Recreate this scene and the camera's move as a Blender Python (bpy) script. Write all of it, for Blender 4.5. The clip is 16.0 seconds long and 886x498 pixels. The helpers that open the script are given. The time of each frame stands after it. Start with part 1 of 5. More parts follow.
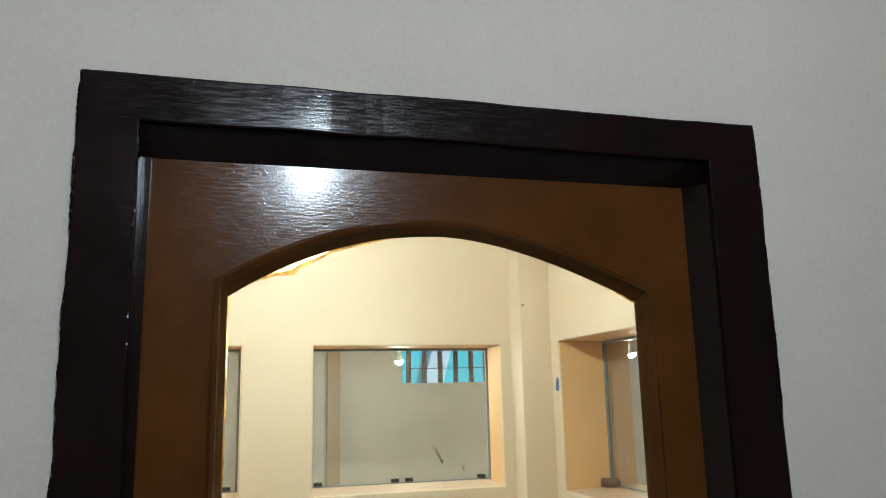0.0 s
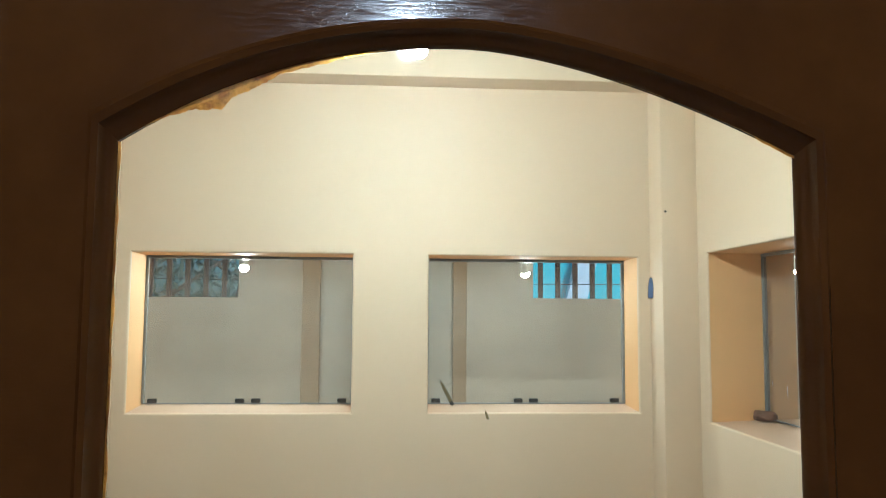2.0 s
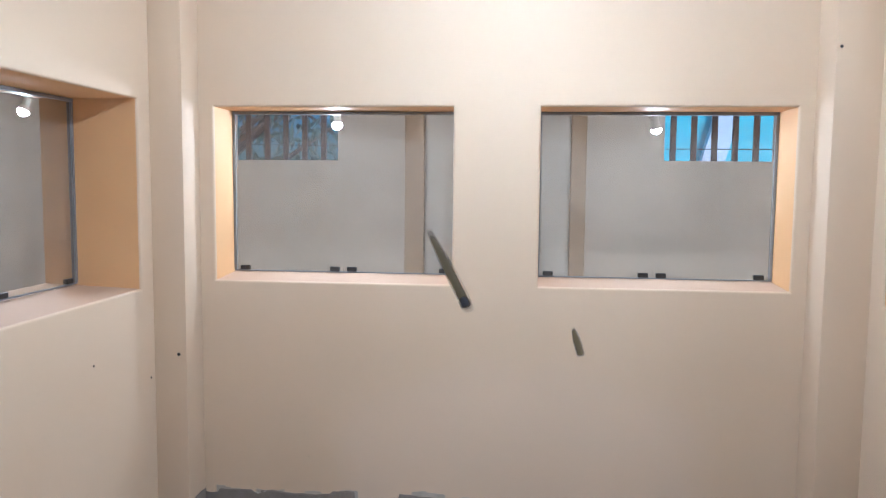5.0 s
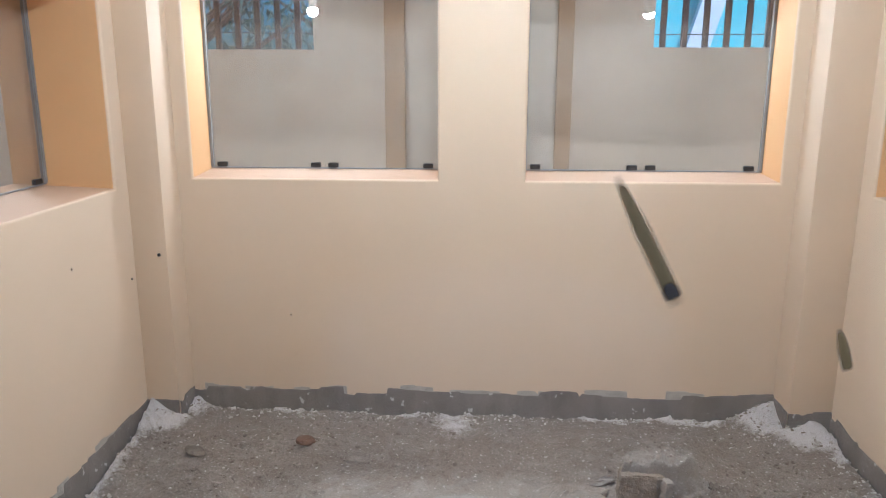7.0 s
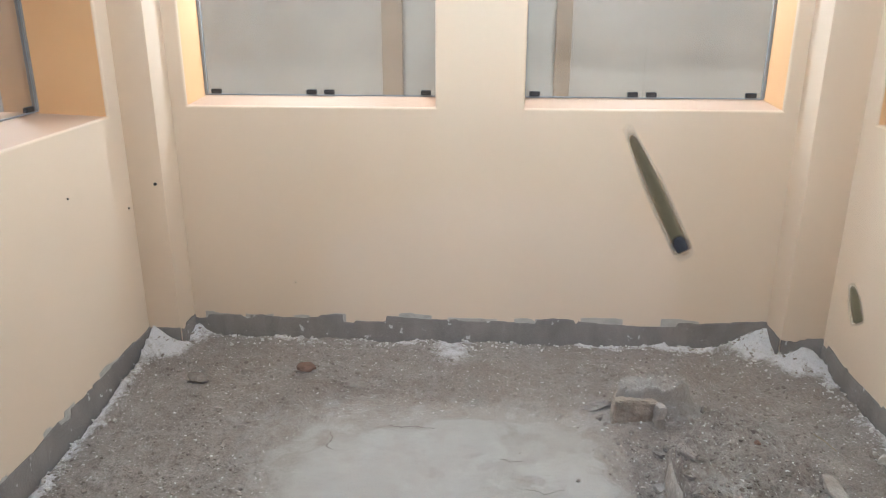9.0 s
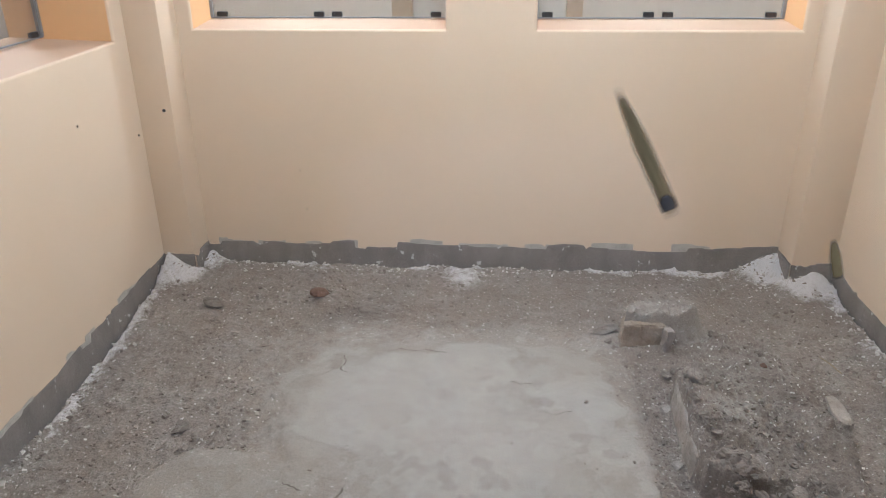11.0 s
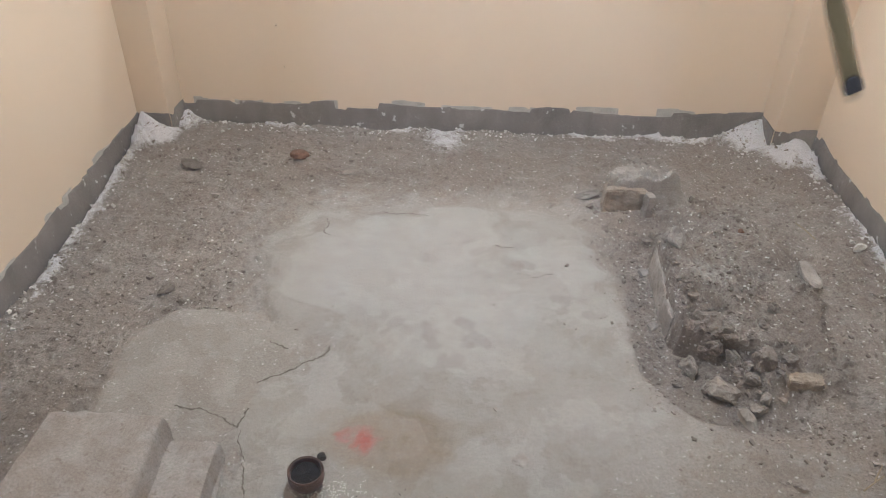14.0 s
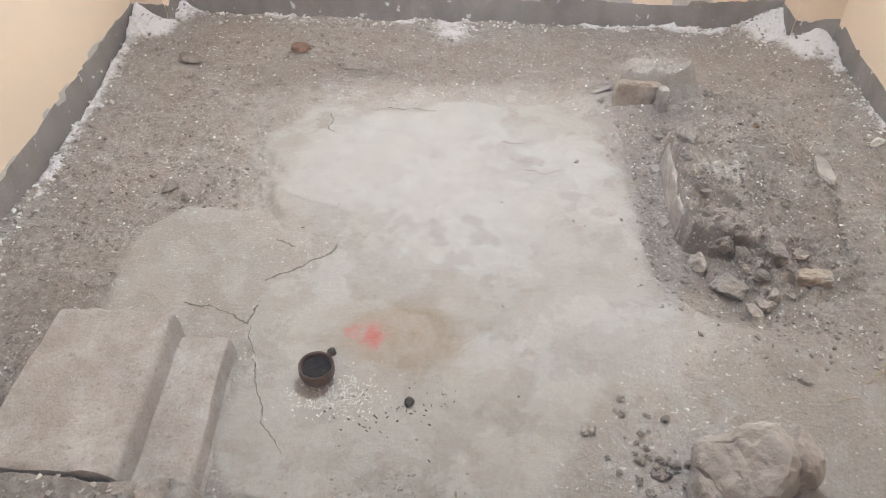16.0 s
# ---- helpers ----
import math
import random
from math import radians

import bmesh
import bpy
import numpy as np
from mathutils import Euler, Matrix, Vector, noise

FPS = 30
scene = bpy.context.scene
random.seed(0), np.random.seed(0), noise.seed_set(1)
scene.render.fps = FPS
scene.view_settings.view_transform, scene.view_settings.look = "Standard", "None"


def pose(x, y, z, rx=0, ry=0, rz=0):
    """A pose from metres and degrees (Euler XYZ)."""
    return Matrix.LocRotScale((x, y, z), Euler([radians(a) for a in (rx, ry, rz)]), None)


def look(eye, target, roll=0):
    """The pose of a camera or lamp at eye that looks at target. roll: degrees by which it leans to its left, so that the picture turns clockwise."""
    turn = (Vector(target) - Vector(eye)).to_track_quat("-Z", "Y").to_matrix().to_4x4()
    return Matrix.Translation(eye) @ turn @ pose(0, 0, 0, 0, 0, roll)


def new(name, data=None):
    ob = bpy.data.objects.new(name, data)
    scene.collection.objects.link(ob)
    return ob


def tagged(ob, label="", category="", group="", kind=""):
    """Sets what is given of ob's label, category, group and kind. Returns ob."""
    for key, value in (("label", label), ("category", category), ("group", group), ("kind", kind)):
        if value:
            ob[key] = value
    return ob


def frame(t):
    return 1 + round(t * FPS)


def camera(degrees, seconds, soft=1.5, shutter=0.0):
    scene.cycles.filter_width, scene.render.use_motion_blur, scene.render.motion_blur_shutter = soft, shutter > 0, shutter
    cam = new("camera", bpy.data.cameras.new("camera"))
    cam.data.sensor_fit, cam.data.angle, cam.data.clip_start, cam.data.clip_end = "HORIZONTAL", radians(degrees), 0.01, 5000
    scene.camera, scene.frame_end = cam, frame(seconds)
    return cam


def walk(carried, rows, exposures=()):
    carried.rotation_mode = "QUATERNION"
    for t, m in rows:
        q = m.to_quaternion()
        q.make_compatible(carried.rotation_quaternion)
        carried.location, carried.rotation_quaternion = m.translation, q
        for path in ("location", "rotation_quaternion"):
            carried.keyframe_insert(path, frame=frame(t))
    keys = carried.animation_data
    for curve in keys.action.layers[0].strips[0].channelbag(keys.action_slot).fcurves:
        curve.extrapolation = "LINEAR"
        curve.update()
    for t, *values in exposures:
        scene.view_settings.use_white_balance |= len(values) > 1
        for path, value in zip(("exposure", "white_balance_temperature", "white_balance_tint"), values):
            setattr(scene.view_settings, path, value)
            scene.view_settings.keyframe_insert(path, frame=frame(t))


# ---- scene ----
cam = camera(61.0, 16.0, 0.8)
PATH = [
    (0, (-0.318, -1.044, 1.663), (0.209, 0.848, 2.044), -1.3),
    (0.5, (-0.243, -0.963, 1.662), (0.161, 0.961, 2.033), -0.6),
    (1, (-0.135, -0.875, 1.667), (0.103, 1.087, 1.975), 0.3),
    (1.5, (-0.087, -0.792, 1.654), (0.06, 1.191, 1.875), 0.4),
    (2, (-0.076, -0.643, 1.651), (0.058, 1.346, 1.819), 0.4),
    (2.5, (-0.108, -0.515, 1.646), (0.046, 1.478, 1.742), 0.2),
    (3, (-0.093, -0.439, 1.636), (0.032, 1.557, 1.654), -0.4),
    (3.5, (-0.042, -0.324, 1.628), (-0.035, 1.675, 1.575), -0.6),
    (4, (0.002, -0.251, 1.626), (-0.137, 1.741, 1.517), 0.2),
    (4.2, (0.016, -0.238, 1.602), (-0.179, 1.75, 1.487), 0.7),
    (6.3, (-0.053, -0.052, 1.603), (-0.188, 1.911, 1.245), 0.5),
    (6.5, (-0.05, -0.082, 1.606), (-0.179, 1.876, 1.22), 0.5),
    (7, (-0.054, -0.077, 1.607), (-0.17, 1.866, 1.15), 0.1),
    (7.5, (-0.053, -0.069, 1.606), (-0.171, 1.857, 1.081), -0.1),
    (8, (-0.056, -0.07, 1.608), (-0.169, 1.845, 1.044), -0.1),
    (8.5, (-0.057, -0.066, 1.607), (-0.154, 1.841, 1.014), 0.2),
    (9, (-0.055, -0.071, 1.61), (-0.162, 1.821, 0.969), 0.1),
    (11.5, (-0.051, -0.074, 1.618), (-0.189, 1.716, 0.738), -0.4),
    (12, (-0.05, -0.073, 1.618), (-0.188, 1.687, 0.68), -0.2),
    (12.5, (-0.052, -0.072, 1.618), (-0.175, 1.662, 0.629), -0.2),
    (13, (-0.056, -0.066, 1.616), (-0.156, 1.642, 0.58), 0.1),
    (13.5, (-0.068, -0.064, 1.615), (-0.1502, 1.617, 0.534), 0.6),
    (14, (-0.081, -0.058, 1.614), (-0.1394, 1.582, 0.471), 1.1),
    (14.5, (-0.087, -0.053, 1.611), (-0.1385, 1.544, 0.409), 1.2),
    (15, (-0.090, -0.048, 1.601), (-0.1448, 1.506, 0.343), 1.0),
    (15.5, (-0.090, -0.042, 1.6), (-0.1466, 1.468, 0.289), 0.8),
    (16, (-0.090, -0.037, 1.589), (-0.1509, 1.435, 0.237), 0.7),
]
walk(cam, [(t, look(eye, target, roll)) for t, eye, target, roll in PATH],
     exposures=[(0.0, 0.02, 5600, -9), (1.5, -0.01, 5300, -10), (2.0, -0.10, 5150, -6), (2.5, -0.36, 5000, 0), (3.0, -0.36, 4930, 3), (4.2, -0.10, 4700, 10), (6.3, 0.08, 5050, 13), (9.0, 0.36, 4930, 8), (12.5, 0.24, 5080, 12), (14.0, 0.44, 5100, 11), (15.0, 0.88, 5080, 10), (16.0, 1.00, 5080, 11)])

# ---------------------------------------------------------------- world, exposure
scene.view_settings.exposure = 0.0
world = bpy.data.worlds.new("dusk_sky")
scene.world = world
world.use_nodes = True
wn = world.node_tree
sky = wn.nodes.new("ShaderNodeTexSky")
sky.sky_type, sky.sun_disc = "NISHITA", False
sky.sun_elevation, sky.sun_rotation = radians(7), radians(200)
sky.ozone_density = 6.0
wn.links.new(sky.outputs["Color"], wn.nodes["Background"].inputs["Color"])
wn.nodes["Background"].inputs["Strength"].default_value = 0.15
sun_data = bpy.data.lights.new("sun", "SUN")
sun_data.energy, sun_data.angle, sun_data.color = 4.5, radians(12), (0.92, 0.96, 1.0)
new("sun", sun_data).matrix_world = look((4, -14, 9), (0, 8, 0))

ROOM_LAMP, PASSAGE_LAMP, ENTRY_LAMP = 116.0, 24.0, 74.0

# ---------------------------------------------------------------- plan
LX, RX, FY = -1.63, 1.487, 3.284        # room: side walls and far wall
NY = 0.20                               # inner face of the door wall
FLOOR, CEIL = 0.02, 3.15
PIL = 3.106                             # front of the corner pilasters
SILL, HEAD = 1.150, 1.95
OXL, OXR, OY, EY = -3.15, 3.0, 4.72, -2.1   # outer walls of the passage


# ---------------------------------------------------------------- materials
def material(name):
    m = bpy.data.materials.new(name)
    m.use_nodes = True
    nt = m.node_tree
    return m, nt, nt.nodes["Principled BSDF"]


def node(nt, kind, **inputs):
    n = nt.nodes.new(kind)
    for key, value in inputs.items():
        n.inputs[key.replace("_", " ")].default_value = value
    return n


def noise_tex(nt, scale, detail=4.0, rough=0.55, stretch=None):
    tc = nt.nodes.new("ShaderNodeTexCoord")
    n = node(nt, "ShaderNodeTexNoise", Scale=scale, Detail=detail, Roughness=rough)
    if stretch:
        mp = nt.nodes.new("ShaderNodeMapping")
        mp.inputs["Scale"].default_value = stretch
        nt.links.new(tc.outputs["Object"], mp.inputs["Vector"])
        nt.links.new(mp.outputs["Vector"], n.inputs["Vector"])
    else:
        nt.links.new(tc.outputs["Object"], n.inputs["Vector"])
    return n.outputs["Fac"]


def ramp(nt, fac, stops):
    r = nt.nodes.new("ShaderNodeValToRGB")
    els = r.color_ramp.elements
    while len(els) < len(stops):
        els.new(0.5)
    for e, (p, c) in zip(els, stops):
        e.position, e.color = p, (*c, 1) if len(c) == 3 else c
    nt.links.new(fac, r.inputs["Fac"])
    return r.outputs["Color"]


def mix(nt, fac, a, b, mode="MIX"):
    m = nt.nodes.new("ShaderNodeMix")
    m.data_type, m.blend_type = "RGBA", mode
    for sock, v in ((m.inputs["Factor"], fac), (m.inputs["A"], a), (m.inputs["B"], b)):
        if isinstance(v, (int, float)):
            sock.default_value = v
        elif isinstance(v, tuple):
            sock.default_value = (*v, 1)
        else:
            nt.links.new(v, sock)
    return m.outputs["Result"]


def maths(nt, op, a, b=0.0):
    m = nt.nodes.new("ShaderNodeMath")
    m.operation = op
    for sock, v in zip(m.inputs, (a, b)):
        if isinstance(v, (int, float)):
            sock.default_value = v
        else:
            nt.links.new(v, sock)
    return m.outputs[0]


def bump(nt, bsdf, heights, strength=0.3, distance=0.002):
    normal = None
    for h, s in heights:
        b = node(nt, "ShaderNodeBump", Strength=s * strength, Distance=distance)
        nt.links.new(h, b.inputs["Height"])
        if normal:
            nt.links.new(normal, b.inputs["Normal"])
        normal = b.outputs["Normal"]
    nt.links.new(normal, bsdf.inputs["Normal"])


def mottled(name, a, b, scale=3.0, rough=0.7, grain=120.0, bumps=0.3, distance=0.002, stretch=None, spots=None, gloss=None):
    """Paint, plaster, stone: two tones at a broad scale, fine grain over it and a fine relief."""
    m, nt, bsdf = material(name)
    broad = noise_tex(nt, scale, 5.0, 0.6, stretch)
    fine = noise_tex(nt, grain, 3.0, 0.6)
    col = ramp(nt, broad, [(0.3, a), (0.72, b)])
    col = mix(nt, 0.25, col, ramp(nt, fine, [(0.3, (0.35, 0.35, 0.35)), (0.7, (0.65, 0.65, 0.65))]), "OVERLAY")
    if spots:
        s = noise_tex(nt, spots[1], 2.0, 0.5)
        col = mix(nt, ramp(nt, s, [(spots[2], (0, 0, 0)), (spots[2] + 0.05, (1, 1, 1))]), col, spots[0])
    nt.links.new(col, bsdf.inputs["Base Color"])
    bsdf.inputs["Roughness"].default_value = rough
    if gloss:
        nt.links.new(ramp(nt, broad, [(0.3, (gloss[0],) * 3), (0.7, (gloss[1],) * 3)]), bsdf.inputs["Roughness"])
    bump(nt, bsdf, [(broad, 0.5), (fine, 1.0)], bumps, distance)
    return m


CREAM = mottled("cream_wall_paint", (0.735, 0.600, 0.455), (0.775, 0.645, 0.505), 1.6, 0.62, 160, 0.25, 0.0015, (1, 1, 0.45))
# Reveals: the wall paint with warm bounced light put into its colour.
PEACH = mottled("warm_lit_reveal_paint", (0.78, 0.485, 0.235), (0.83, 0.54, 0.28), 2.2, 0.6, 150, 0.3, 0.0015)
WHITE = mottled("white_distemper", (0.70, 0.615, 0.52), (0.78, 0.695, 0.60), 1.1, 0.8, 140, 0.35, 0.002, None, ((0.5, 0.48, 0.44), 38.0, 0.76))
PASSAGE = mottled("pale_grey_passage_paint", (0.71, 0.645, 0.575), (0.78, 0.715, 0.645), 0.9, 0.75, 120, 0.3)
# Sills: a duller, darker tone than the walls and reveals.
SILLTONE = mottled("dull_sill_tone", (0.585, 0.425, 0.305), (0.65, 0.485, 0.36), 2.6, 0.65, 150, 0.3, 0.0015)
# Unseen back wall: its dimness is put into the paint to darken reflections.
HALL = mottled("dark_unseen_hall_wall", (0.17, 0.14, 0.12), (0.23, 0.195, 0.17), 1.2, 0.8, 120, 0.3)
BUFF = mottled("buff_pilaster_paint", (0.46, 0.335, 0.215), (0.53, 0.395, 0.265), 1.5, 0.7, 120, 0.3)
CEILING = mottled("ceiling_distemper", (0.70, 0.68, 0.64), (0.77, 0.75, 0.71), 1.3, 0.85, 120, 0.3)
CEMENT = mottled("raw_cement_band", (0.195, 0.176, 0.164), (0.30, 0.277, 0.262), 7.0, 0.85, 90, 0.7, 0.003, (1, 1, 0.5), ((0.58, 0.57, 0.55), 24.0, 0.67))
SCREED = mottled("passage_screed", (0.20, 0.19, 0.18), (0.30, 0.285, 0.27), 2.0, 0.8, 80, 0.5)
STONE = mottled("dusty_dressed_stone", (0.24, 0.212, 0.19), (0.43, 0.395, 0.365), 7.0, 0.85, 45, 1.0, 0.006, None, ((0.20, 0.17, 0.15), 60.0, 0.72))
ROCK = mottled("dusty_broken_stone", (0.225, 0.198, 0.176), (0.36, 0.325, 0.295), 9.0, 0.9, 60, 1.0, 0.008)
PEBBLE = mottled("grey_rubble", (0.24, 0.21, 0.187), (0.38, 0.343, 0.312), 20.0, 0.9, 60, 0.8, 0.004)
PLASTER = mottled("scraped_plaster", (0.40, 0.375, 0.345), (0.56, 0.53, 0.49), 16.0, 0.85, 90, 0.6, 0.003)
CLOD = mottled("brown_earth_clod", (0.17, 0.146, 0.128), (0.27, 0.238, 0.212), 18.0, 0.95, 60, 1.0, 0.008)
CHALK = mottled("lime_crumbs", (0.55, 0.53, 0.50), (0.75, 0.73, 0.70), 20.0, 0.9, 90, 0.5)
BRICK = mottled("red_brick_shard", (0.16, 0.10, 0.075), (0.27, 0.165, 0.12), 16.0, 0.9, 90, 0.8, 0.004)
CLAY = mottled("sooty_fired_clay", (0.045, 0.028, 0.022), (0.13, 0.07, 0.05), 25.0, 0.55, 120, 0.4)
SOOT = mottled("soot", (0.006, 0.005, 0.004), (0.016, 0.012, 0.010), 30.0, 0.95, 120, 0.4)
CHAR = mottled("charred_scraps", (0.02, 0.017, 0.014), (0.06, 0.05, 0.04), 40.0, 0.9, 120, 0.4)
STRAW = mottled("dry_straw", (0.32, 0.25, 0.16), (0.42, 0.34, 0.22), 40.0, 0.8, 120, 0.3)
RICE = mottled("rice_grains", (0.66, 0.64, 0.58), (0.78, 0.76, 0.70), 60.0, 0.6, 120, 0.1)
ALU = mottled("grey_anodised_channel", (0.20, 0.21, 0.225), (0.28, 0.29, 0.305), 9.0, 0.4, 200, 0.1)
RUBBER = mottled("black_pane_clip", (0.012, 0.012, 0.013), (0.03, 0.03, 0.032), 40.0, 0.45, 200, 0.1)
BAR = mottled("maroon_painted_bar", (0.06, 0.032, 0.028), (0.10, 0.055, 0.05), 8.0, 0.5, 120, 0.3)
HOLDER = mottled("white_lamp_holder", (0.70, 0.69, 0.66), (0.78, 0.77, 0.74), 20.0, 0.4, 120, 0.05)
TEAL = mottled("turquoise_house_paint", (0.07, 0.50, 0.60), (0.12, 0.60, 0.70), 0.8, 0.7, 60, 0.2)
TRIM = mottled("pale_house_trim", (0.58, 0.68, 0.80), (0.68, 0.76, 0.86), 1.0, 0.7, 60, 0.2)
DARKGLASS = mottled("dark_far_pane", (0.02, 0.03, 0.035), (0.04, 0.05, 0.06), 2.0, 0.15, 60, 0.0)
EARTH = mottled("yard_earth", (0.16, 0.13, 0.10), (0.26, 0.22, 0.17), 0.8, 0.95, 30, 0.5)
BARK = mottled("bark", (0.06, 0.045, 0.035), (0.12, 0.09, 0.07), 12.0, 0.9, 60, 0.8, 0.01)
LEAF = mottled("leaf_green", (0.045, 0.095, 0.085), (0.075, 0.15, 0.125), 3.0, 0.5, 60, 0.1)
WIRE = mottled("black_cable", (0.012, 0.012, 0.012), (0.025, 0.025, 0.025), 30.0, 0.5, 90, 0.1)


def varied(m):
    """Loose pieces differ in tone, piece by piece."""
    nt = m.node_tree
    bsdf = nt.nodes["Principled BSDF"]
    geo = nt.nodes.new("ShaderNodeNewGeometry")
    old = bsdf.inputs["Base Color"].links[0].from_socket
    tone = ramp(nt, geo.outputs["Random Per Island"], [(0.0, (0.30, 0.29, 0.28)), (0.6, (0.52, 0.50, 0.48)), (1.0, (0.78, 0.77, 0.76))])
    nt.links.new(mix(nt, 0.6, old, tone, "OVERLAY"), bsdf.inputs["Base Color"])


varied(PEBBLE)
varied(CHALK)


def gloss_paint(name, a, b, rough):
    """Enamel brushed on wood by hand: brush ridges along the member, dust nibs, uneven gloss."""
    m, nt, bsdf = material(name)
    ridges = noise_tex(nt, 34.0, 4.0, 0.55, (1, 2, 9))
    blot = noise_tex(nt, 9.0, 4.0, 0.6)
    nibs = noise_tex(nt, 210.0, 2.0, 0.5)
    nt.links.new(ramp(nt, blot, [(0.3, a), (0.7, b)]), bsdf.inputs["Base Color"])
    nt.links.new(ramp(nt, ridges, [(0.3, (rough - 0.07,) * 3), (0.7, (rough + 0.1,) * 3)]), bsdf.inputs["Roughness"])
    nib = ramp(nt, nibs, [(0.62, (0, 0, 0)), (0.75, (1, 1, 1))])
    bump(nt, bsdf, [(ridges, 0.6), (blot, 0.8), (nib, 0.4)], 0.12, 0.0020)
    bsdf.inputs["Specular IOR Level"].default_value = 0.36
    return m


FRAMEPAINT = gloss_paint("dark_brown_enamel", (0.007, 0.0035, 0.003), (0.013, 0.006, 0.005), 0.15)
LEAFPAINT = gloss_paint("brown_enamel", (0.078, 0.026, 0.0055), (0.108, 0.038, 0.008), 0.14)


def glass(name, tint, dust):
    """A pane: clear, with true reflection at its surface and a thin even film of dust, which also serves as haze."""
    m, nt, bsdf = material(name)
    nt.nodes.remove(bsdf)
    out = nt.nodes["Material Output"]
    clear = node(nt, "ShaderNodeBsdfTransparent", Color=(*tint, 1))
    shine = node(nt, "ShaderNodeBsdfGlossy", Roughness=0.02)
    film = node(nt, "ShaderNodeBsdfDiffuse", Color=(0.7, 0.7, 0.7, 1))
    face = node(nt, "ShaderNodeLayerWeight", Blend=0.5)
    fres = maths(nt, "ADD", maths(nt, "MULTIPLY", maths(nt, "POWER", face.outputs["Facing"], 5.0), 0.6), 0.022)
    m1, m2 = nt.nodes.new("ShaderNodeMixShader"), nt.nodes.new("ShaderNodeMixShader")
    n = noise_tex(nt, 5.0, 4.0, 0.6)
    nt.links.new(maths(nt, "MULTIPLY", n, dust), m1.inputs[0])
    nt.links.new(clear.outputs[0], m1.inputs[1])
    nt.links.new(film.outputs[0], m1.inputs[2])
    nt.links.new(fres, m2.inputs[0])
    nt.links.new(m1.outputs[0], m2.inputs[1])
    nt.links.new(shine.outputs[0], m2.inputs[2])
    nt.links.new(m2.outputs[0], out.inputs["Surface"])
    return m


DOORGLASS = glass("clear_door_glass", (0.98, 0.985, 0.98), 0.015)
# Film raised here to lay a haze over the view behind.
PANE = glass("grey_tinted_pane", (0.90, 0.88, 0.845), 0.17)


def varnish():
    m, nt, bsdf = material("amber_varnish_smear")
    n = noise_tex(nt, 60.0, 4.0, 0.6)
    nt.links.new(ramp(nt, n, [(0.42, (0.85, 0.36, 0.03)), (0.64, (0.34, 0.09, 0.008))]), bsdf.inputs["Base Color"])
    bsdf.inputs["Roughness"].default_value = 0.3
    bsdf.inputs["Transmission Weight"].default_value = 0.7
    return m


VARNISH = varnish()


def dab(name, a, b):
    """A dab of paint on glass, thinning out to nothing at its edge."""
    m, nt, bsdf = material(name)
    at = nt.nodes.new("ShaderNodeAttribute")
    at.attribute_name = "thickness"
    nt.links.new(ramp(nt, at.outputs["Fac"], [(0.2, b), (0.9, a)]), bsdf.inputs["Base Color"])
    nt.links.new(at.outputs["Fac"], bsdf.inputs["Alpha"])
    bsdf.inputs["Roughness"].default_value = 0.6
    return m


TIP = dab("dark_fleck_tip", (0.06, 0.055, 0.045), (0.07, 0.06, 0.045))
OLIVE, BLUE = dab("olive_paint_fleck", (0.215, 0.165, 0.065), (0.215, 0.165, 0.075)), dab("blue_tape_fleck", (0.17, 0.26, 0.42), (0.22, 0.32, 0.48))


def glow(name, colour, strength):
    m, nt, bsdf = material(name)
    nt.nodes.remove(bsdf)
    e = node(nt, "ShaderNodeEmission", Color=(*colour, 1), Strength=strength)
    nt.links.new(e.outputs[0], nt.nodes["Material Output"].inputs["Surface"])
    return m


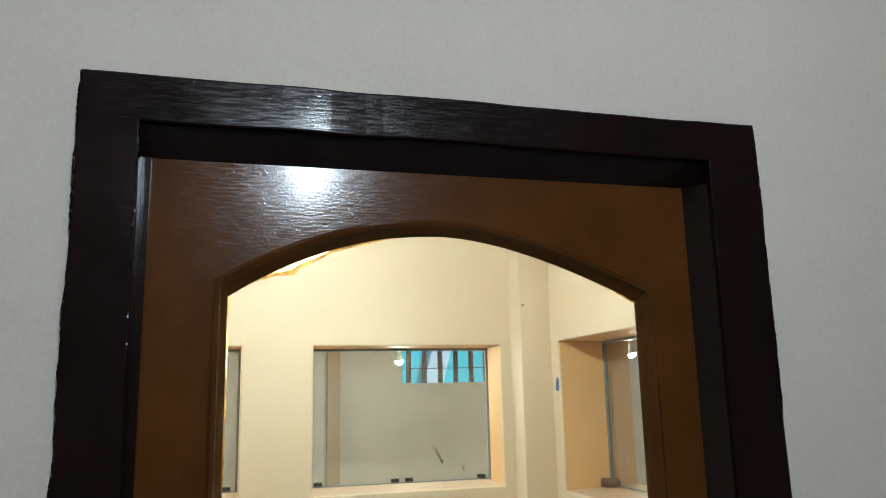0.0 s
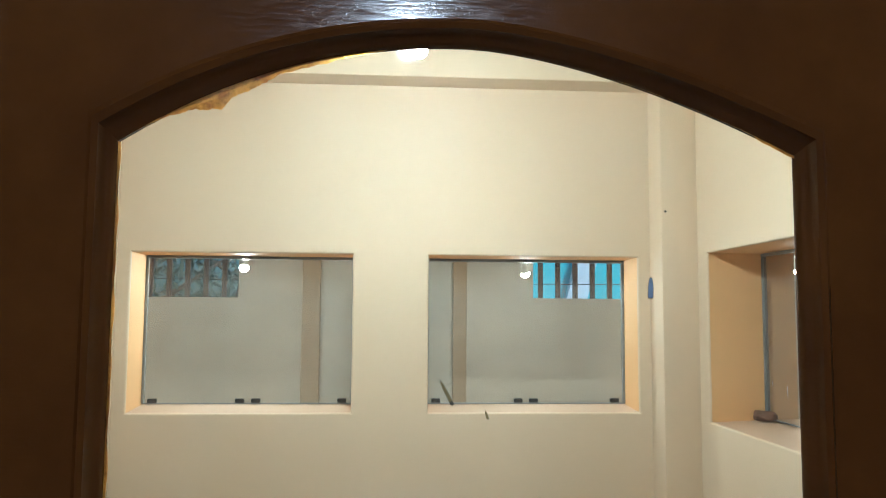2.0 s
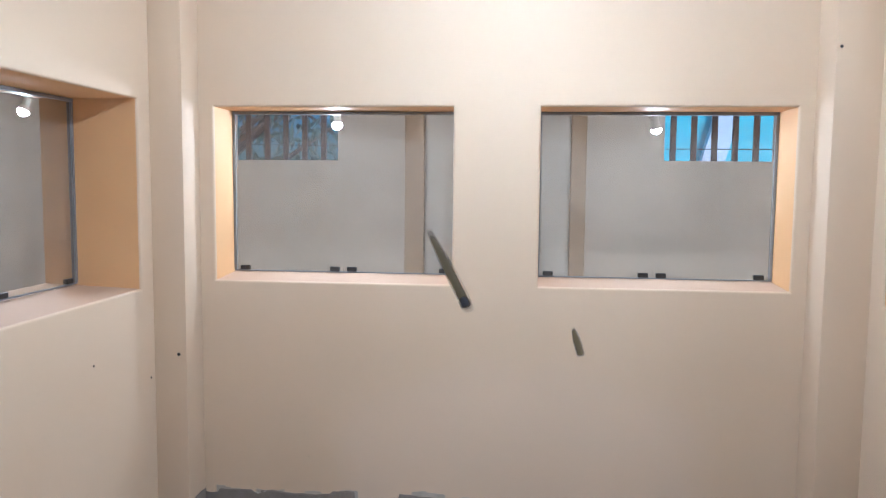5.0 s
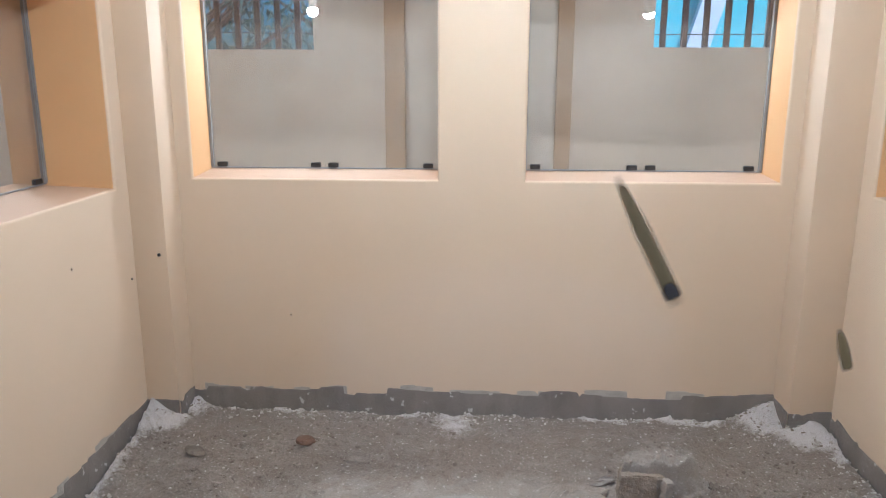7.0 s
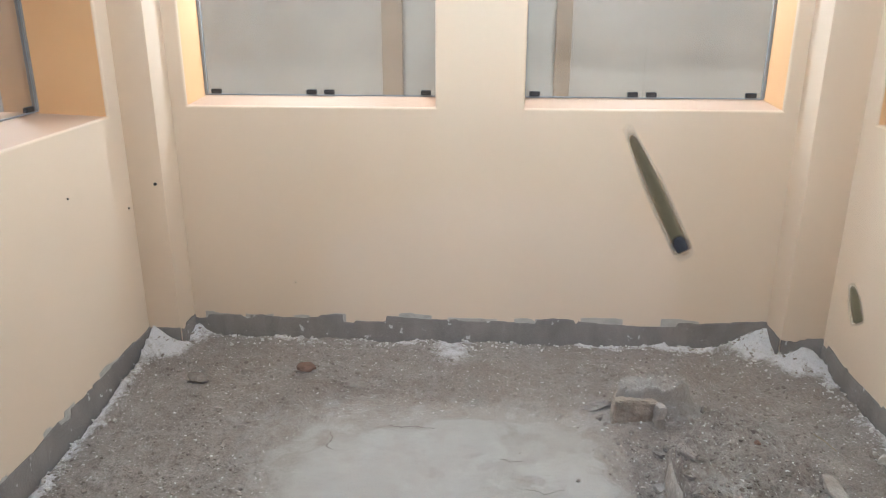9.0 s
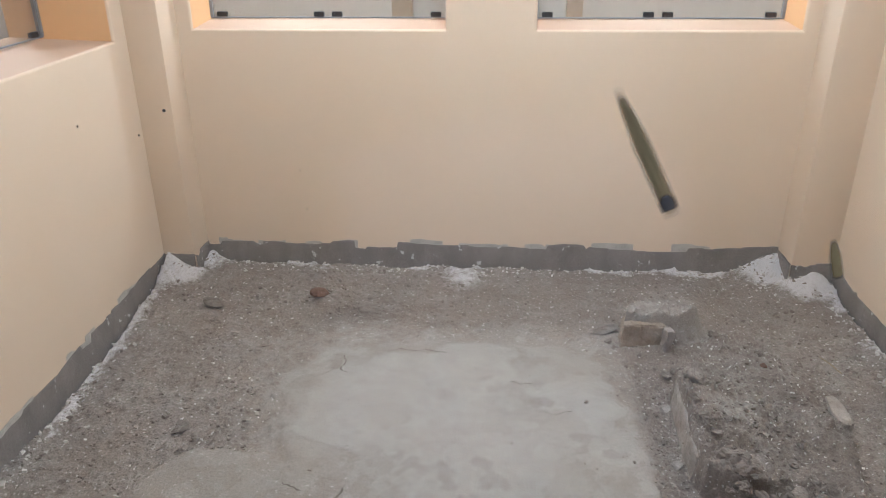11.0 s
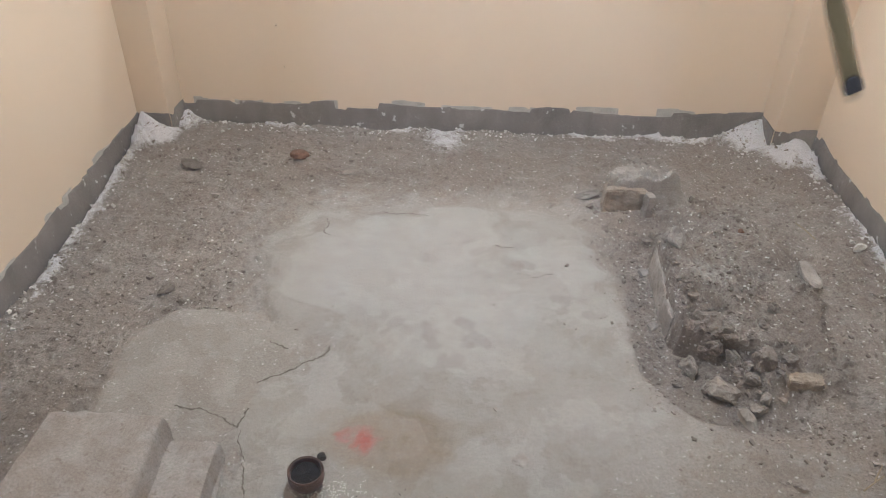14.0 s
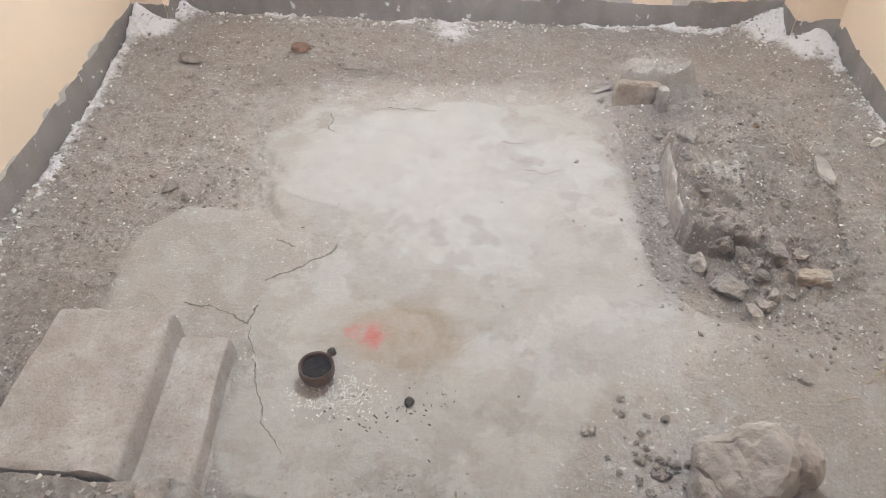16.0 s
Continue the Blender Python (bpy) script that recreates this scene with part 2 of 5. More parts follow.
def ground_material(name):
    """Earth, old screed, lime dust and red powder, laid by the masks of the ground's own shape."""
    m, nt, bsdf = material(name)
    at = nt.nodes.new("ShaderNodeAttribute")
    at.attribute_name = "ground_mix"
    sep = nt.nodes.new("ShaderNodeSeparateColor")
    nt.links.new(at.outputs["Color"], sep.inputs["Color"])
    broad, mid, fine = noise_tex(nt, 3.0, 6.0, 0.65), noise_tex(nt, 17.0, 8.0, 0.7), noise_tex(nt, 130.0, 4.0, 0.7)
    grit = noise_tex(nt, 48.0, 8.0, 0.75)
    earth = ramp(nt, mid, [(0.30, (0.290, 0.254, 0.226)), (0.5, (0.377, 0.337, 0.305)), (0.72, (0.469, 0.429, 0.396))])
    earth = mix(nt, ramp(nt, grit, [(0.58, (0, 0, 0)), (0.66, (0.7, 0.7, 0.7))]), earth, (0.47, 0.44, 0.415))
    earth = mix(nt, ramp(nt, grit, [(0.34, (0.7, 0.7, 0.7)), (0.41, (0, 0, 0))]), earth, (0.14, 0.118, 0.102))
    earth = mix(nt, ramp(nt, broad, [(0.40, (0.6, 0.6, 0.6)), (0.56, (0, 0, 0))]), earth, (0.325, 0.280, 0.247))
    worn = ramp(nt, broad, [(0.34, (0.328, 0.296, 0.270)), (0.66, (0.388, 0.358, 0.332))])
    worn = mix(nt, ramp(nt, mid, [(0.56, (0, 0, 0)), (0.64, (0.5, 0.5, 0.5))]), worn, (0.413, 0.390, 0.370))
    screed = ramp(nt, broad, [(0.32, (0.326, 0.297, 0.271)), (0.5, (0.364, 0.337, 0.311)), (0.68, (0.402, 0.379, 0.357))])
    screed = mix(nt, ramp(nt, mid, [(0.57, (0, 0, 0)), (0.70, (0.4, 0.4, 0.4))]), screed, (0.255, 0.229, 0.201))
    flake = noise_tex(nt, 4.5, 5.0, 0.6)
    rim = ramp(nt, flake, [(0.535, (0, 0, 0)), (0.545, (1, 1, 1)), (0.555, (0, 0, 0))])
    screed = mix(nt, maths(nt, "MULTIPLY", rim, ramp(nt, broad, [(0.45, (0, 0, 0)), (0.6, (0.5, 0.5, 0.5))])), screed, (0.195, 0.176, 0.154))
    screed = mix(nt, ramp(nt, flake, [(0.546, (0, 0, 0)), (0.56, (0.35, 0.35, 0.35))]), screed, (0.288, 0.263, 0.234))
    peel, scab = noise_tex(nt, 7.0, 9.0, 0.62), noise_tex(nt, 3.4, 8.0, 0.58)
    screed = mix(nt, ramp(nt, peel, [(0.548, (0, 0, 0)), (0.562, (0.42, 0.42, 0.42))]), screed, (0.275, 0.248, 0.222))
    screed = mix(nt, ramp(nt, scab, [(0.445, (0.5, 0.5, 0.5)), (0.458, (0, 0, 0))]), screed, (0.425, 0.402, 0.380))
    worn = mix(nt, ramp(nt, scab, [(0.50, (0.45, 0.45, 0.45)), (0.515, (0, 0, 0))]), worn, (0.275, 0.245, 0.218))
    worn = mix(nt, ramp(nt, peel, [(0.555, (0, 0, 0)), (0.57, (0.4, 0.4, 0.4))]), worn, (0.42, 0.392, 0.368))
    finish = ramp(nt, mid, [(0.35, (0.388, 0.364, 0.343)), (0.62, (0.445, 0.427, 0.409))])
    film = maths(nt, "ADD", maths(nt, "SUBTRACT", sep.outputs["Red"], 1.0), maths(nt, "MULTIPLY", maths(nt, "SUBTRACT", scab, 0.5), 1.6))
    screed = mix(nt, ramp(nt, film, [(0.04, (0, 0, 0)), (0.50, (0.85, 0.85, 0.85))]), screed, finish)
    screed = mix(nt, ramp(nt, grit, [(0.64, (0, 0, 0)), (0.72, (0.30, 0.30, 0.30))]), screed, (0.225, 0.203, 0.180))
    screed = mix(nt, ramp(nt, grit, [(0.30, (0.25, 0.25, 0.25)), (0.38, (0, 0, 0))]), screed, (0.475, 0.461, 0.446))
    edge = maths(nt, "ADD", sep.outputs["Red"], maths(nt, "MULTIPLY", maths(nt, "SUBTRACT", mid, 0.5), 1.3))
    col = mix(nt, ramp(nt, edge, [(0.26, (0, 0, 0)), (0.44, (1, 1, 1))]), earth, worn)
    col = mix(nt, ramp(nt, edge, [(0.56, (0, 0, 0)), (0.95, (1, 1, 1))]), col, screed)
    lime = maths(nt, "ADD", sep.outputs["Green"], maths(nt, "MULTIPLY", maths(nt, "SUBTRACT", grit, 0.5), 1.5))
    col = mix(nt, ramp(nt, lime, [(0.25, (0, 0, 0)), (0.72, (1, 1, 1))]), col, (0.82, 0.80, 0.82))
    red = maths(nt, "MULTIPLY", sep.outputs["Blue"], maths(nt, "ADD", maths(nt, "MULTIPLY", mid, 1.4), 0.15))
    col = mix(nt, red, col, ramp(nt, sep.outputs["Blue"], [(0.56, (0.22, 0.155, 0.075)), (0.84, (0.38, 0.14, 0.11))]))
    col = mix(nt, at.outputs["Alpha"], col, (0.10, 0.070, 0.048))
    col = mix(nt, 1.0, col, (0.93, 0.93, 0.93), "MULTIPLY")
    col = mix(nt, maths(nt, "SUBTRACT", 0.5, maths(nt, "MULTIPLY", sep.outputs["Red"], 0.28)), col, ramp(nt, fine, [(0.30, (0.25, 0.25, 0.25)), (0.70, (0.75, 0.75, 0.75))]), "OVERLAY")
    specks = noise_tex(nt, 85.0, 1.0, 0.4)
    col = mix(nt, maths(nt, "MULTIPLY", ramp(nt, specks, [(0.69, (0, 0, 0)), (0.72, (0.9, 0.9, 0.9))]), maths(nt, "SUBTRACT", 1.0, sep.outputs["Red"])), col, (0.70, 0.68, 0.66))
    nt.links.new(col, bsdf.inputs["Base Color"])
    bsdf.inputs["Roughness"].default_value = 0.92
    bsdf.inputs["Specular IOR Level"].default_value = 0.25
    rough_share = ramp(nt, sep.outputs["Red"], [(0.10, (0.62, 0.62, 0.62)), (0.45, (0.28, 0.28, 0.28)), (0.85, (0.24, 0.24, 0.24))])
    bump(nt, bsdf, [(maths(nt, "MULTIPLY", h, rough_share), k) for h, k in ((mid, 0.6), (grit, 1.2), (fine, 0.9))]
         + [(ramp(nt, peel, [(0.540, (1, 1, 1)), (0.565, (0, 0, 0))]), 0.16)], 1.0, 0.012)
    return m


GROUND = ground_material("earth_and_old_screed")


def slab_material(name):
    """Old sawn stone: pinkish, rubbed pale in places, brown earth trodden into it, pitted all over."""
    m, nt, bsdf = material(name)
    broad, mid = noise_tex(nt, 4.5, 7.0, 0.65), noise_tex(nt, 22.0, 8.0, 0.7)
    pits, fine = noise_tex(nt, 60.0, 5.0, 0.7), noise_tex(nt, 170.0, 4.0, 0.7)
    col = ramp(nt, broad, [(0.33, (0.27, 0.232, 0.208)), (0.5, (0.325, 0.290, 0.268)), (0.66, (0.40, 0.370, 0.350))])
    col = mix(nt, ramp(nt, mid, [(0.38, (0.5, 0.5, 0.5)), (0.52, (0, 0, 0))]), col, (0.255, 0.222, 0.20))
    col = mix(nt, ramp(nt, mid, [(0.57, (0, 0, 0)), (0.70, (0.45, 0.45, 0.45))]), col, (0.46, 0.432, 0.415))
    col = mix(nt, ramp(nt, pits, [(0.34, (0.7, 0.7, 0.7)), (0.42, (0, 0, 0))]), col, (0.20, 0.165, 0.14))
    col = mix(nt, 0.5, col, ramp(nt, fine, [(0.30, (0.28, 0.28, 0.28)), (0.70, (0.72, 0.72, 0.72))]), "OVERLAY")
    nt.links.new(col, bsdf.inputs["Base Color"])
    bsdf.inputs["Roughness"].default_value = 0.88
    bsdf.inputs["Specular IOR Level"].default_value = 0.25
    bump(nt, bsdf, [(mid, 0.5), (pits, 0.6), (fine, 0.5)], 0.8, 0.005)
    return m


SLAB = slab_material("pitted_pink_stone")
CLEFT = mottled("earth_in_a_crack", (0.10, 0.086, 0.072), (0.21, 0.185, 0.16), 40.0, 0.95, 120, 0.4)


# ---------------------------------------------------------------- mesh helpers
def part(name, bm, mats, parent=None, label="", smooth=False):
    me = bpy.data.meshes.new(name)
    bm.normal_update()
    bm.to_mesh(me)
    bm.free()
    for m in (mats if isinstance(mats, (list, tuple)) else (mats,)):
        me.materials.append(m)
    if smooth:
        me.shade_smooth()
        me.set_sharp_from_angle(angle=radians(38))
    ob = new(name, me)
    if parent:
        ob.parent = parent
    if label:
        tagged(ob, label)
    return ob


def thing(name, at, label, category, group="", kind=""):
    ob = new(name)
    ob.empty_display_size = 0.05
    ob.location = at
    return tagged(ob, label, category, group, kind)


def add_box(bm, lo, hi, mat=0, bevel=0.0):
    lo, hi = Vector(lo), Vector(hi)
    made = bmesh.ops.create_cube(bm, size=1.0, matrix=Matrix.LocRotScale((lo + hi) / 2, None, hi - lo))
    faces = {f for v in made["verts"] for f in v.link_faces}
    for f in faces:
        f.material_index = mat
    if bevel:
        edges = {e for v in made["verts"] for e in v.link_edges}
        bmesh.ops.bevel(bm, geom=list(edges), offset=bevel, segments=2, affect="EDGES", profile=0.6)
    return bm


def box(lo, hi, bevel=0.0):
    return add_box(bmesh.new(), lo, hi, 0, bevel)


def wall(name, mats, axis, front, back, u0, u1, z0, z1, holes=(), kind_label="", soft=0.0):
    """A solid wall. axis 'y': it runs along x between u0 and u1, from y=front to y=back. Holes (ua, ub, za, zb) go right through; their reveals take the second material, their sills the third of four. soft: the rounding of their lips; the sills then fall a little to the front."""
    us = sorted({u0, u1, *(h[0] for h in holes), *(h[1] for h in holes)})
    zs = sorted({z0, z1, *(h[2] for h in holes), *(h[3] for h in holes)})
    bm = bmesh.new()

    def P(u, d, z):
        return (u, d, z) if axis == "y" else (d, u, z)

    def open_at(i, j):
        if not (0 <= i < len(us) - 1 and 0 <= j < len(zs) - 1):
            return None
        u, z = (us[i] + us[i + 1]) / 2, (zs[j] + zs[j + 1]) / 2
        return any(h[0] < u < h[1] and h[2] < z < h[3] for h in holes)

    def quad(pts, mat):
        f = bm.faces.new([bm.verts.new(p) for p in pts])
        f.material_index = mat

    for i in range(len(us) - 1):
        for j in range(len(zs) - 1):
            if open_at(i, j):
                continue
            a, b, c, d = us[i], us[i + 1], zs[j], zs[j + 1]
            quad([P(a, front, c), P(b, front, c), P(b, front, d), P(a, front, d)], 0)
            quad([P(a, back, c), P(a, back, d), P(b, back, d), P(b, back, c)], len(mats) - 1 if len(mats) > 2 else 0)
            for ni, nj, p, q in ((i - 1, j, (a, c), (a, d)), (i + 1, j, (b, d), (b, c)), (i, j - 1, (b, c), (a, c)), (i, j + 1, (a, d), (b, d))):
                o = open_at(ni, nj)
                if o or o is None:
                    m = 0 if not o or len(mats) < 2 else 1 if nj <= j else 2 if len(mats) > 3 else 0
                    quad([P(p[0], front, p[1]), P(p[0], back, p[1]), P(q[0], back, q[1]), P(q[0], front, q[1])], m)
    bmesh.ops.remove_doubles(bm, verts=bm.verts[:], dist=1e-5)
    bmesh.ops.recalc_face_normals(bm, faces=bm.faces[:])
    if soft:
        k = 1 if axis == "y" else 0
        for v in bm.verts:
            if abs(v.co[k] - front) < 1e-6 and any(abs(v.co.z - h[2]) < 1e-6 for h in holes):
                v.co.z -= 0.016
        lips = [e for e in bm.edges if len(e.link_faces) == 2 and all(abs(v.co[k] - front) < 1e-6 for v in e.verts) and e.calc_face_angle(0) > 1.0 and all(z0 < v.co.z < z1 for v in e.verts)]
        bmesh.ops.bevel(bm, geom=lips, offset=soft, segments=4, affect="EDGES", profile=0.5)
    return tagged(part(name, bm, mats, smooth=bool(soft)), kind_label, "wall", kind="structure")


def vnoise(x, y, scale, seed):
    """Smooth value noise on arrays, 0 to 1."""
    rng = np.random.RandomState(seed)
    table = rng.rand(64, 64)
    u, v = x * scale + 100, y * scale + 100
    iu, iv = np.floor(u).astype(int), np.floor(v).astype(int)
    fu, fv = u - iu, v - iv
    fu, fv = fu * fu * (3 - 2 * fu), fv * fv * (3 - 2 * fv)
    g = lambda a, b: table[(iu + a) % 64, (iv + b) % 64]
    return (g(0, 0) * (1 - fu) + g(1, 0) * fu) * (1 - fv) + (g(0, 1) * (1 - fu) + g(1, 1) * fu) * fv


def fbm(x, y, scale, seed, octaves=4):
    out, amp, tot = 0, 1.0, 0.0
    for k in range(octaves):
        out, tot = out + amp * vnoise(x, y, scale * 2 ** k, seed + k), tot + amp
        amp *= 0.55
    return out / tot


def step(a, b, x):
    t = np.clip((x - a) / (b - a), 0, 1)
    return t * t * (3 - 2 * t)


def inside(poly, x, y):
    """Signed distance to a polygon, positive inside."""
    d, odd = np.full(x.shape, 1e9), np.zeros(x.shape, bool)
    for (x0, y0), (x1, y1) in zip(poly, poly[1:] + poly[:1]):
        ex, ey = x1 - x0, y1 - y0
        t = np.clip(((x - x0) * ex + (y - y0) * ey) / (ex * ex + ey * ey), 0, 1)
        d = np.minimum(d, np.hypot(x - x0 - t * ex, y - y0 - t * ey))
        cross = (y0 > y) != (y1 > y)
        odd ^= cross & (x < ex * (y - y0) / (ey if ey else 1e-9) + x0)
    return np.where(odd, d, -d)


def grid_mesh(name, x, y, z, mats, colours=None, keep=None):
    nx, ny = x.shape
    verts = np.stack([x, y, z], -1).reshape(-1, 3)
    idx = np.arange(nx * ny).reshape(nx, ny)
    faces = np.stack([idx[:-1, :-1], idx[1:, :-1], idx[1:, 1:], idx[:-1, 1:]], -1).reshape(-1, 4)
    if keep is not None:
        faces = faces[keep.reshape(-1)[faces].any(1)]
    me = bpy.data.meshes.new(name)
    me.from_pydata(verts.tolist(), [], faces.tolist())
    if colours is not None:
        at = me.attributes.new("ground_mix", "FLOAT_COLOR", "POINT")
        at.data.foreach_set("color", colours.reshape(-1, 4).astype(np.float32).ravel())
    for m in mats:
        me.materials.append(m)
    me.shade_smooth()
    return new(name, me)


def rock_bm(size, seed, sub=3, rough=0.22, cuts=7, bm=None, at=(0, 0, 0), turn=(0, 0, 0), square=0.0):
    """A broken stone: a ball cut flat on several sides, then roughened."""
    rng = random.Random(seed)
    own = bmesh.new()
    bmesh.ops.create_icosphere(own, subdivisions=sub, radius=1.0)
    planes = []
    for _ in range(cuts):
        n = Vector((rng.gauss(0, 1), rng.gauss(0, 1), rng.gauss(0, 1))).normalized()
        planes.append((n, rng.uniform(0.5, 0.85)))
    off = Vector((rng.uniform(-50, 50), rng.uniform(-50, 50), rng.uniform(-50, 50)))
    turned = Euler(turn).to_matrix()
    for v in own.verts:
        p = v.co.copy()
        if square:
            p /= (abs(p.x) ** 5 + abs(p.y) ** 5 + abs(p.z) ** 5) ** 0.2 * square + (1 - square)
        for n, d in planes:
            over = p.dot(n) - d
            if over > 0:
                p -= n * over * 0.93
        p += v.co.normalized() * (noise.noise(p * 1.6 + off) * rough + noise.noise(p * 5.0 + off) * rough * 0.35 + noise.noise(p * 13.0 + off) * rough * 0.14)
        v.co = turned @ Vector((p.x * size[0], p.y * size[1], p.z * size[2])) + Vector(at)
    if bm is None:
        return own
    base = [bm.verts.new(v.co) for v in own.verts]
    for f in own.faces:
        bm.faces.new([base[v.index] for v in f.verts])
    own.free()
    return bm


def broken_block(size, seed, wob=0.006, turn=(0, 0, 0)):
    """A squared piece of brick or plaster with crumbled edges and uneven faces."""
    bm = bmesh.new()
    bmesh.ops.create_cube(bm, size=2.0)
    bmesh.ops.subdivide_edges(bm, edges=bm.edges[:], cuts=15, use_grid_fill=True)
    off, turned = Vector((seed * 3.1, seed * 1.7, seed)), Euler(turn).to_matrix()
    for v in bm.verts:
        p = v.co.copy()
        worn = sorted(abs(c) for c in p)[1] ** 6
        q = Vector((p.x * size[0], p.y * size[1], p.z * size[2]))
        n = noise.noise_vector(q * 14 + off) + noise.noise_vector(q * 45 + off) * 0.6 + noise.noise_vector(q * 110 + off) * 0.3
        q += n * wob - Vector((p.x * min(size), p.y * min(size), p.z * min(size))) * worn * (0.16 + 0.22 * noise.noise(q * 30 + off))
        v.co = turned @ q
    return bm


def lathe(profile, steps=32):
    bm = bmesh.new()
    rings = []
    for r, z in profile:
        rings.append([bm.verts.new((r * math.cos(a), r * math.sin(a), z)) for a in (2 * math.pi * k / steps for k in range(steps))])
    for a, b in zip(rings, rings[1:]):
        for k in range(steps):
            bm.faces.new((a[k], a[(k + 1) % steps], b[(k + 1) % steps], b[k]))
    bm.faces.new(rings[0][::-1])
    bm.faces.new(rings[-1])
    return bm


def tube(bm, pts, radii, sides=8):
    rings = []
    for i, p in enumerate(pts):
        a, b = Vector(pts[max(i - 1, 0)]), Vector(pts[min(i + 1, len(pts) - 1)])
        q = (b - a).normalized().to_track_quat("Z", "Y")
        r = radii[i] if isinstance(radii, (list, tuple)) else radii
        rings.append([bm.verts.new(Vector(p) + q @ Vector((r * math.cos(t), r * math.sin(t), 0))) for t in (2 * math.pi * k / sides for k in range(sides))])
    for a, b in zip(rings, rings[1:]):
        for k in range(sides):
            bm.faces.new((a[k], a[(k + 1) % sides], b[(k + 1) % sides], b[k]))
    bm.faces.new(rings[0][::-1])
    bm.faces.new(rings[-1])
    return bm


# ---------------------------------------------------------------- walls, ceiling, passage floor
WIN_FAR = [(-1.407, -0.28, SILL, HEAD), (0.115, 1.23, SILL, HEAD)]
WIN_SIDE = (1.94, 3.003, 1.140, 1.955)
NEARSIDE = (0.62, 1.66, 1.140, 1.955)
TF, TS = 0.30, 0.45
wall("wall_north", [CREAM, PEACH, SILLTONE, PASSAGE], "y", FY, FY + TF, LX - TS, RX + TS, -0.1, CEIL, WIN_FAR, "cream painted wall with two deep glazed openings", 0.014)
wall("wall_west", [CREAM, PEACH, SILLTONE, PASSAGE], "x", LX, LX - TS, NY, FY, -0.1, CEIL, [WIN_SIDE, NEARSIDE], "cream painted side wall with deep glazed openings", 0.012)
wall("wall_east", [CREAM, PEACH, SILLTONE, PASSAGE], "x", RX, RX + TS, NY, FY, -0.1, CEIL, [WIN_SIDE, NEARSIDE], "cream painted side wall with deep glazed openings", 0.012)
wall("wall_south", [WHITE, CREAM, CREAM], "y", 0.012, NY, LX - TS, RX + TS, -0.1, CEIL, [(-0.50, 0.50, -0.1, 2.08)], "off-white wall round the wooden door")

VENT_R, VENT_L = (0.938, 1.66, 1.757, 2.35), (-1.90, -1.150, 1.745, 2.35)
wall("wall_outer_north", [PASSAGE, PASSAGE], "y", OY, OY + 0.2, OXL - 0.2, OXR + 0.2, -0.1, CEIL, [VENT_L, VENT_R], "pale grey passage wall with high barred openings")
wall("wall_outer_west", [PASSAGE], "x", OXL, OXL - 0.2, EY, OY, -0.1, CEIL, (), "pale grey passage wall")
wall("wall_outer_east", [PASSAGE], "x", OXR, OXR + 0.2, EY, OY, -0.1, CEIL, (), "pale grey passage wall")
# Never in view; dark so that the glossy door mirrors little of it.
wall("wall_outer_south", [HALL], "y", EY, EY - 0.2, OXL - 0.2, OXR + 0.2, -0.1, CEIL, (), "unseen back wall, painted dark to dim reflections in the door")
tagged(part("ceiling", box((OXL - 0.2, EY - 0.2, CEIL + 0.002), (OXR + 0.2, OY + 0.2, CEIL + 0.15)), CEILING), "flat white painted ceiling slab", "ceiling", kind="structure")
bm = bmesh.new()
for lo, hi in (((OXL, EY, -0.15), (OXR, 0.012, 0.0)), ((OXL, FY + TF, -0.15), (OXR, OY, 0.0)), ((OXL, 0.012, -0.15), (LX - TS, FY + TF, 0.0)), ((RX + TS, 0.012, -0.15), (OXR, FY + TF, 0.0))):
    add_box(bm, lo, hi)
tagged(part("floor_passage", bm, SCREED), "grey cement screed of the passage", "floor", kind="structure")

for nm, xa, xb in (("pilaster_west", LX - 0.02, -1.477), ("pilaster_east", 1.298, RX + 0.02)):
    tagged(part(nm, box((xa, PIL, -0.1), (xb, FY + 0.02, CEIL), 0.016), CREAM, smooth=True), "cream painted corner pilaster", "pilaster", kind="structure")
tagged(part("beam_north", box((-1.477, PIL + 0.002, 2.85), (1.298, FY + 0.02, CEIL), 0.006), CREAM), "cream painted beam under the ceiling", "beam", kind="structure")
for nm, xa, xb in (("pilaster_passage_west", -0.70, -0.575), ("pilaster_passage_east", 0.357, 0.452)):
    tagged(part(nm, box((xa, OY - 0.06, 0.0), (xb, OY + 0.01, CEIL), 0.006), BUFF), "narrow buff painted pilaster", "pilaster", kind="structure")


# Added panel: the brighter middle of this wall, put into a paler colour.
tagged(part("wall_outer_panel", box((-0.574, OY - 0.012, 0.0), (0.356, OY - 0.001, CEIL)), CEILING), "paler panel added for the brighter middle of the passage wall", "wall", kind="structure")


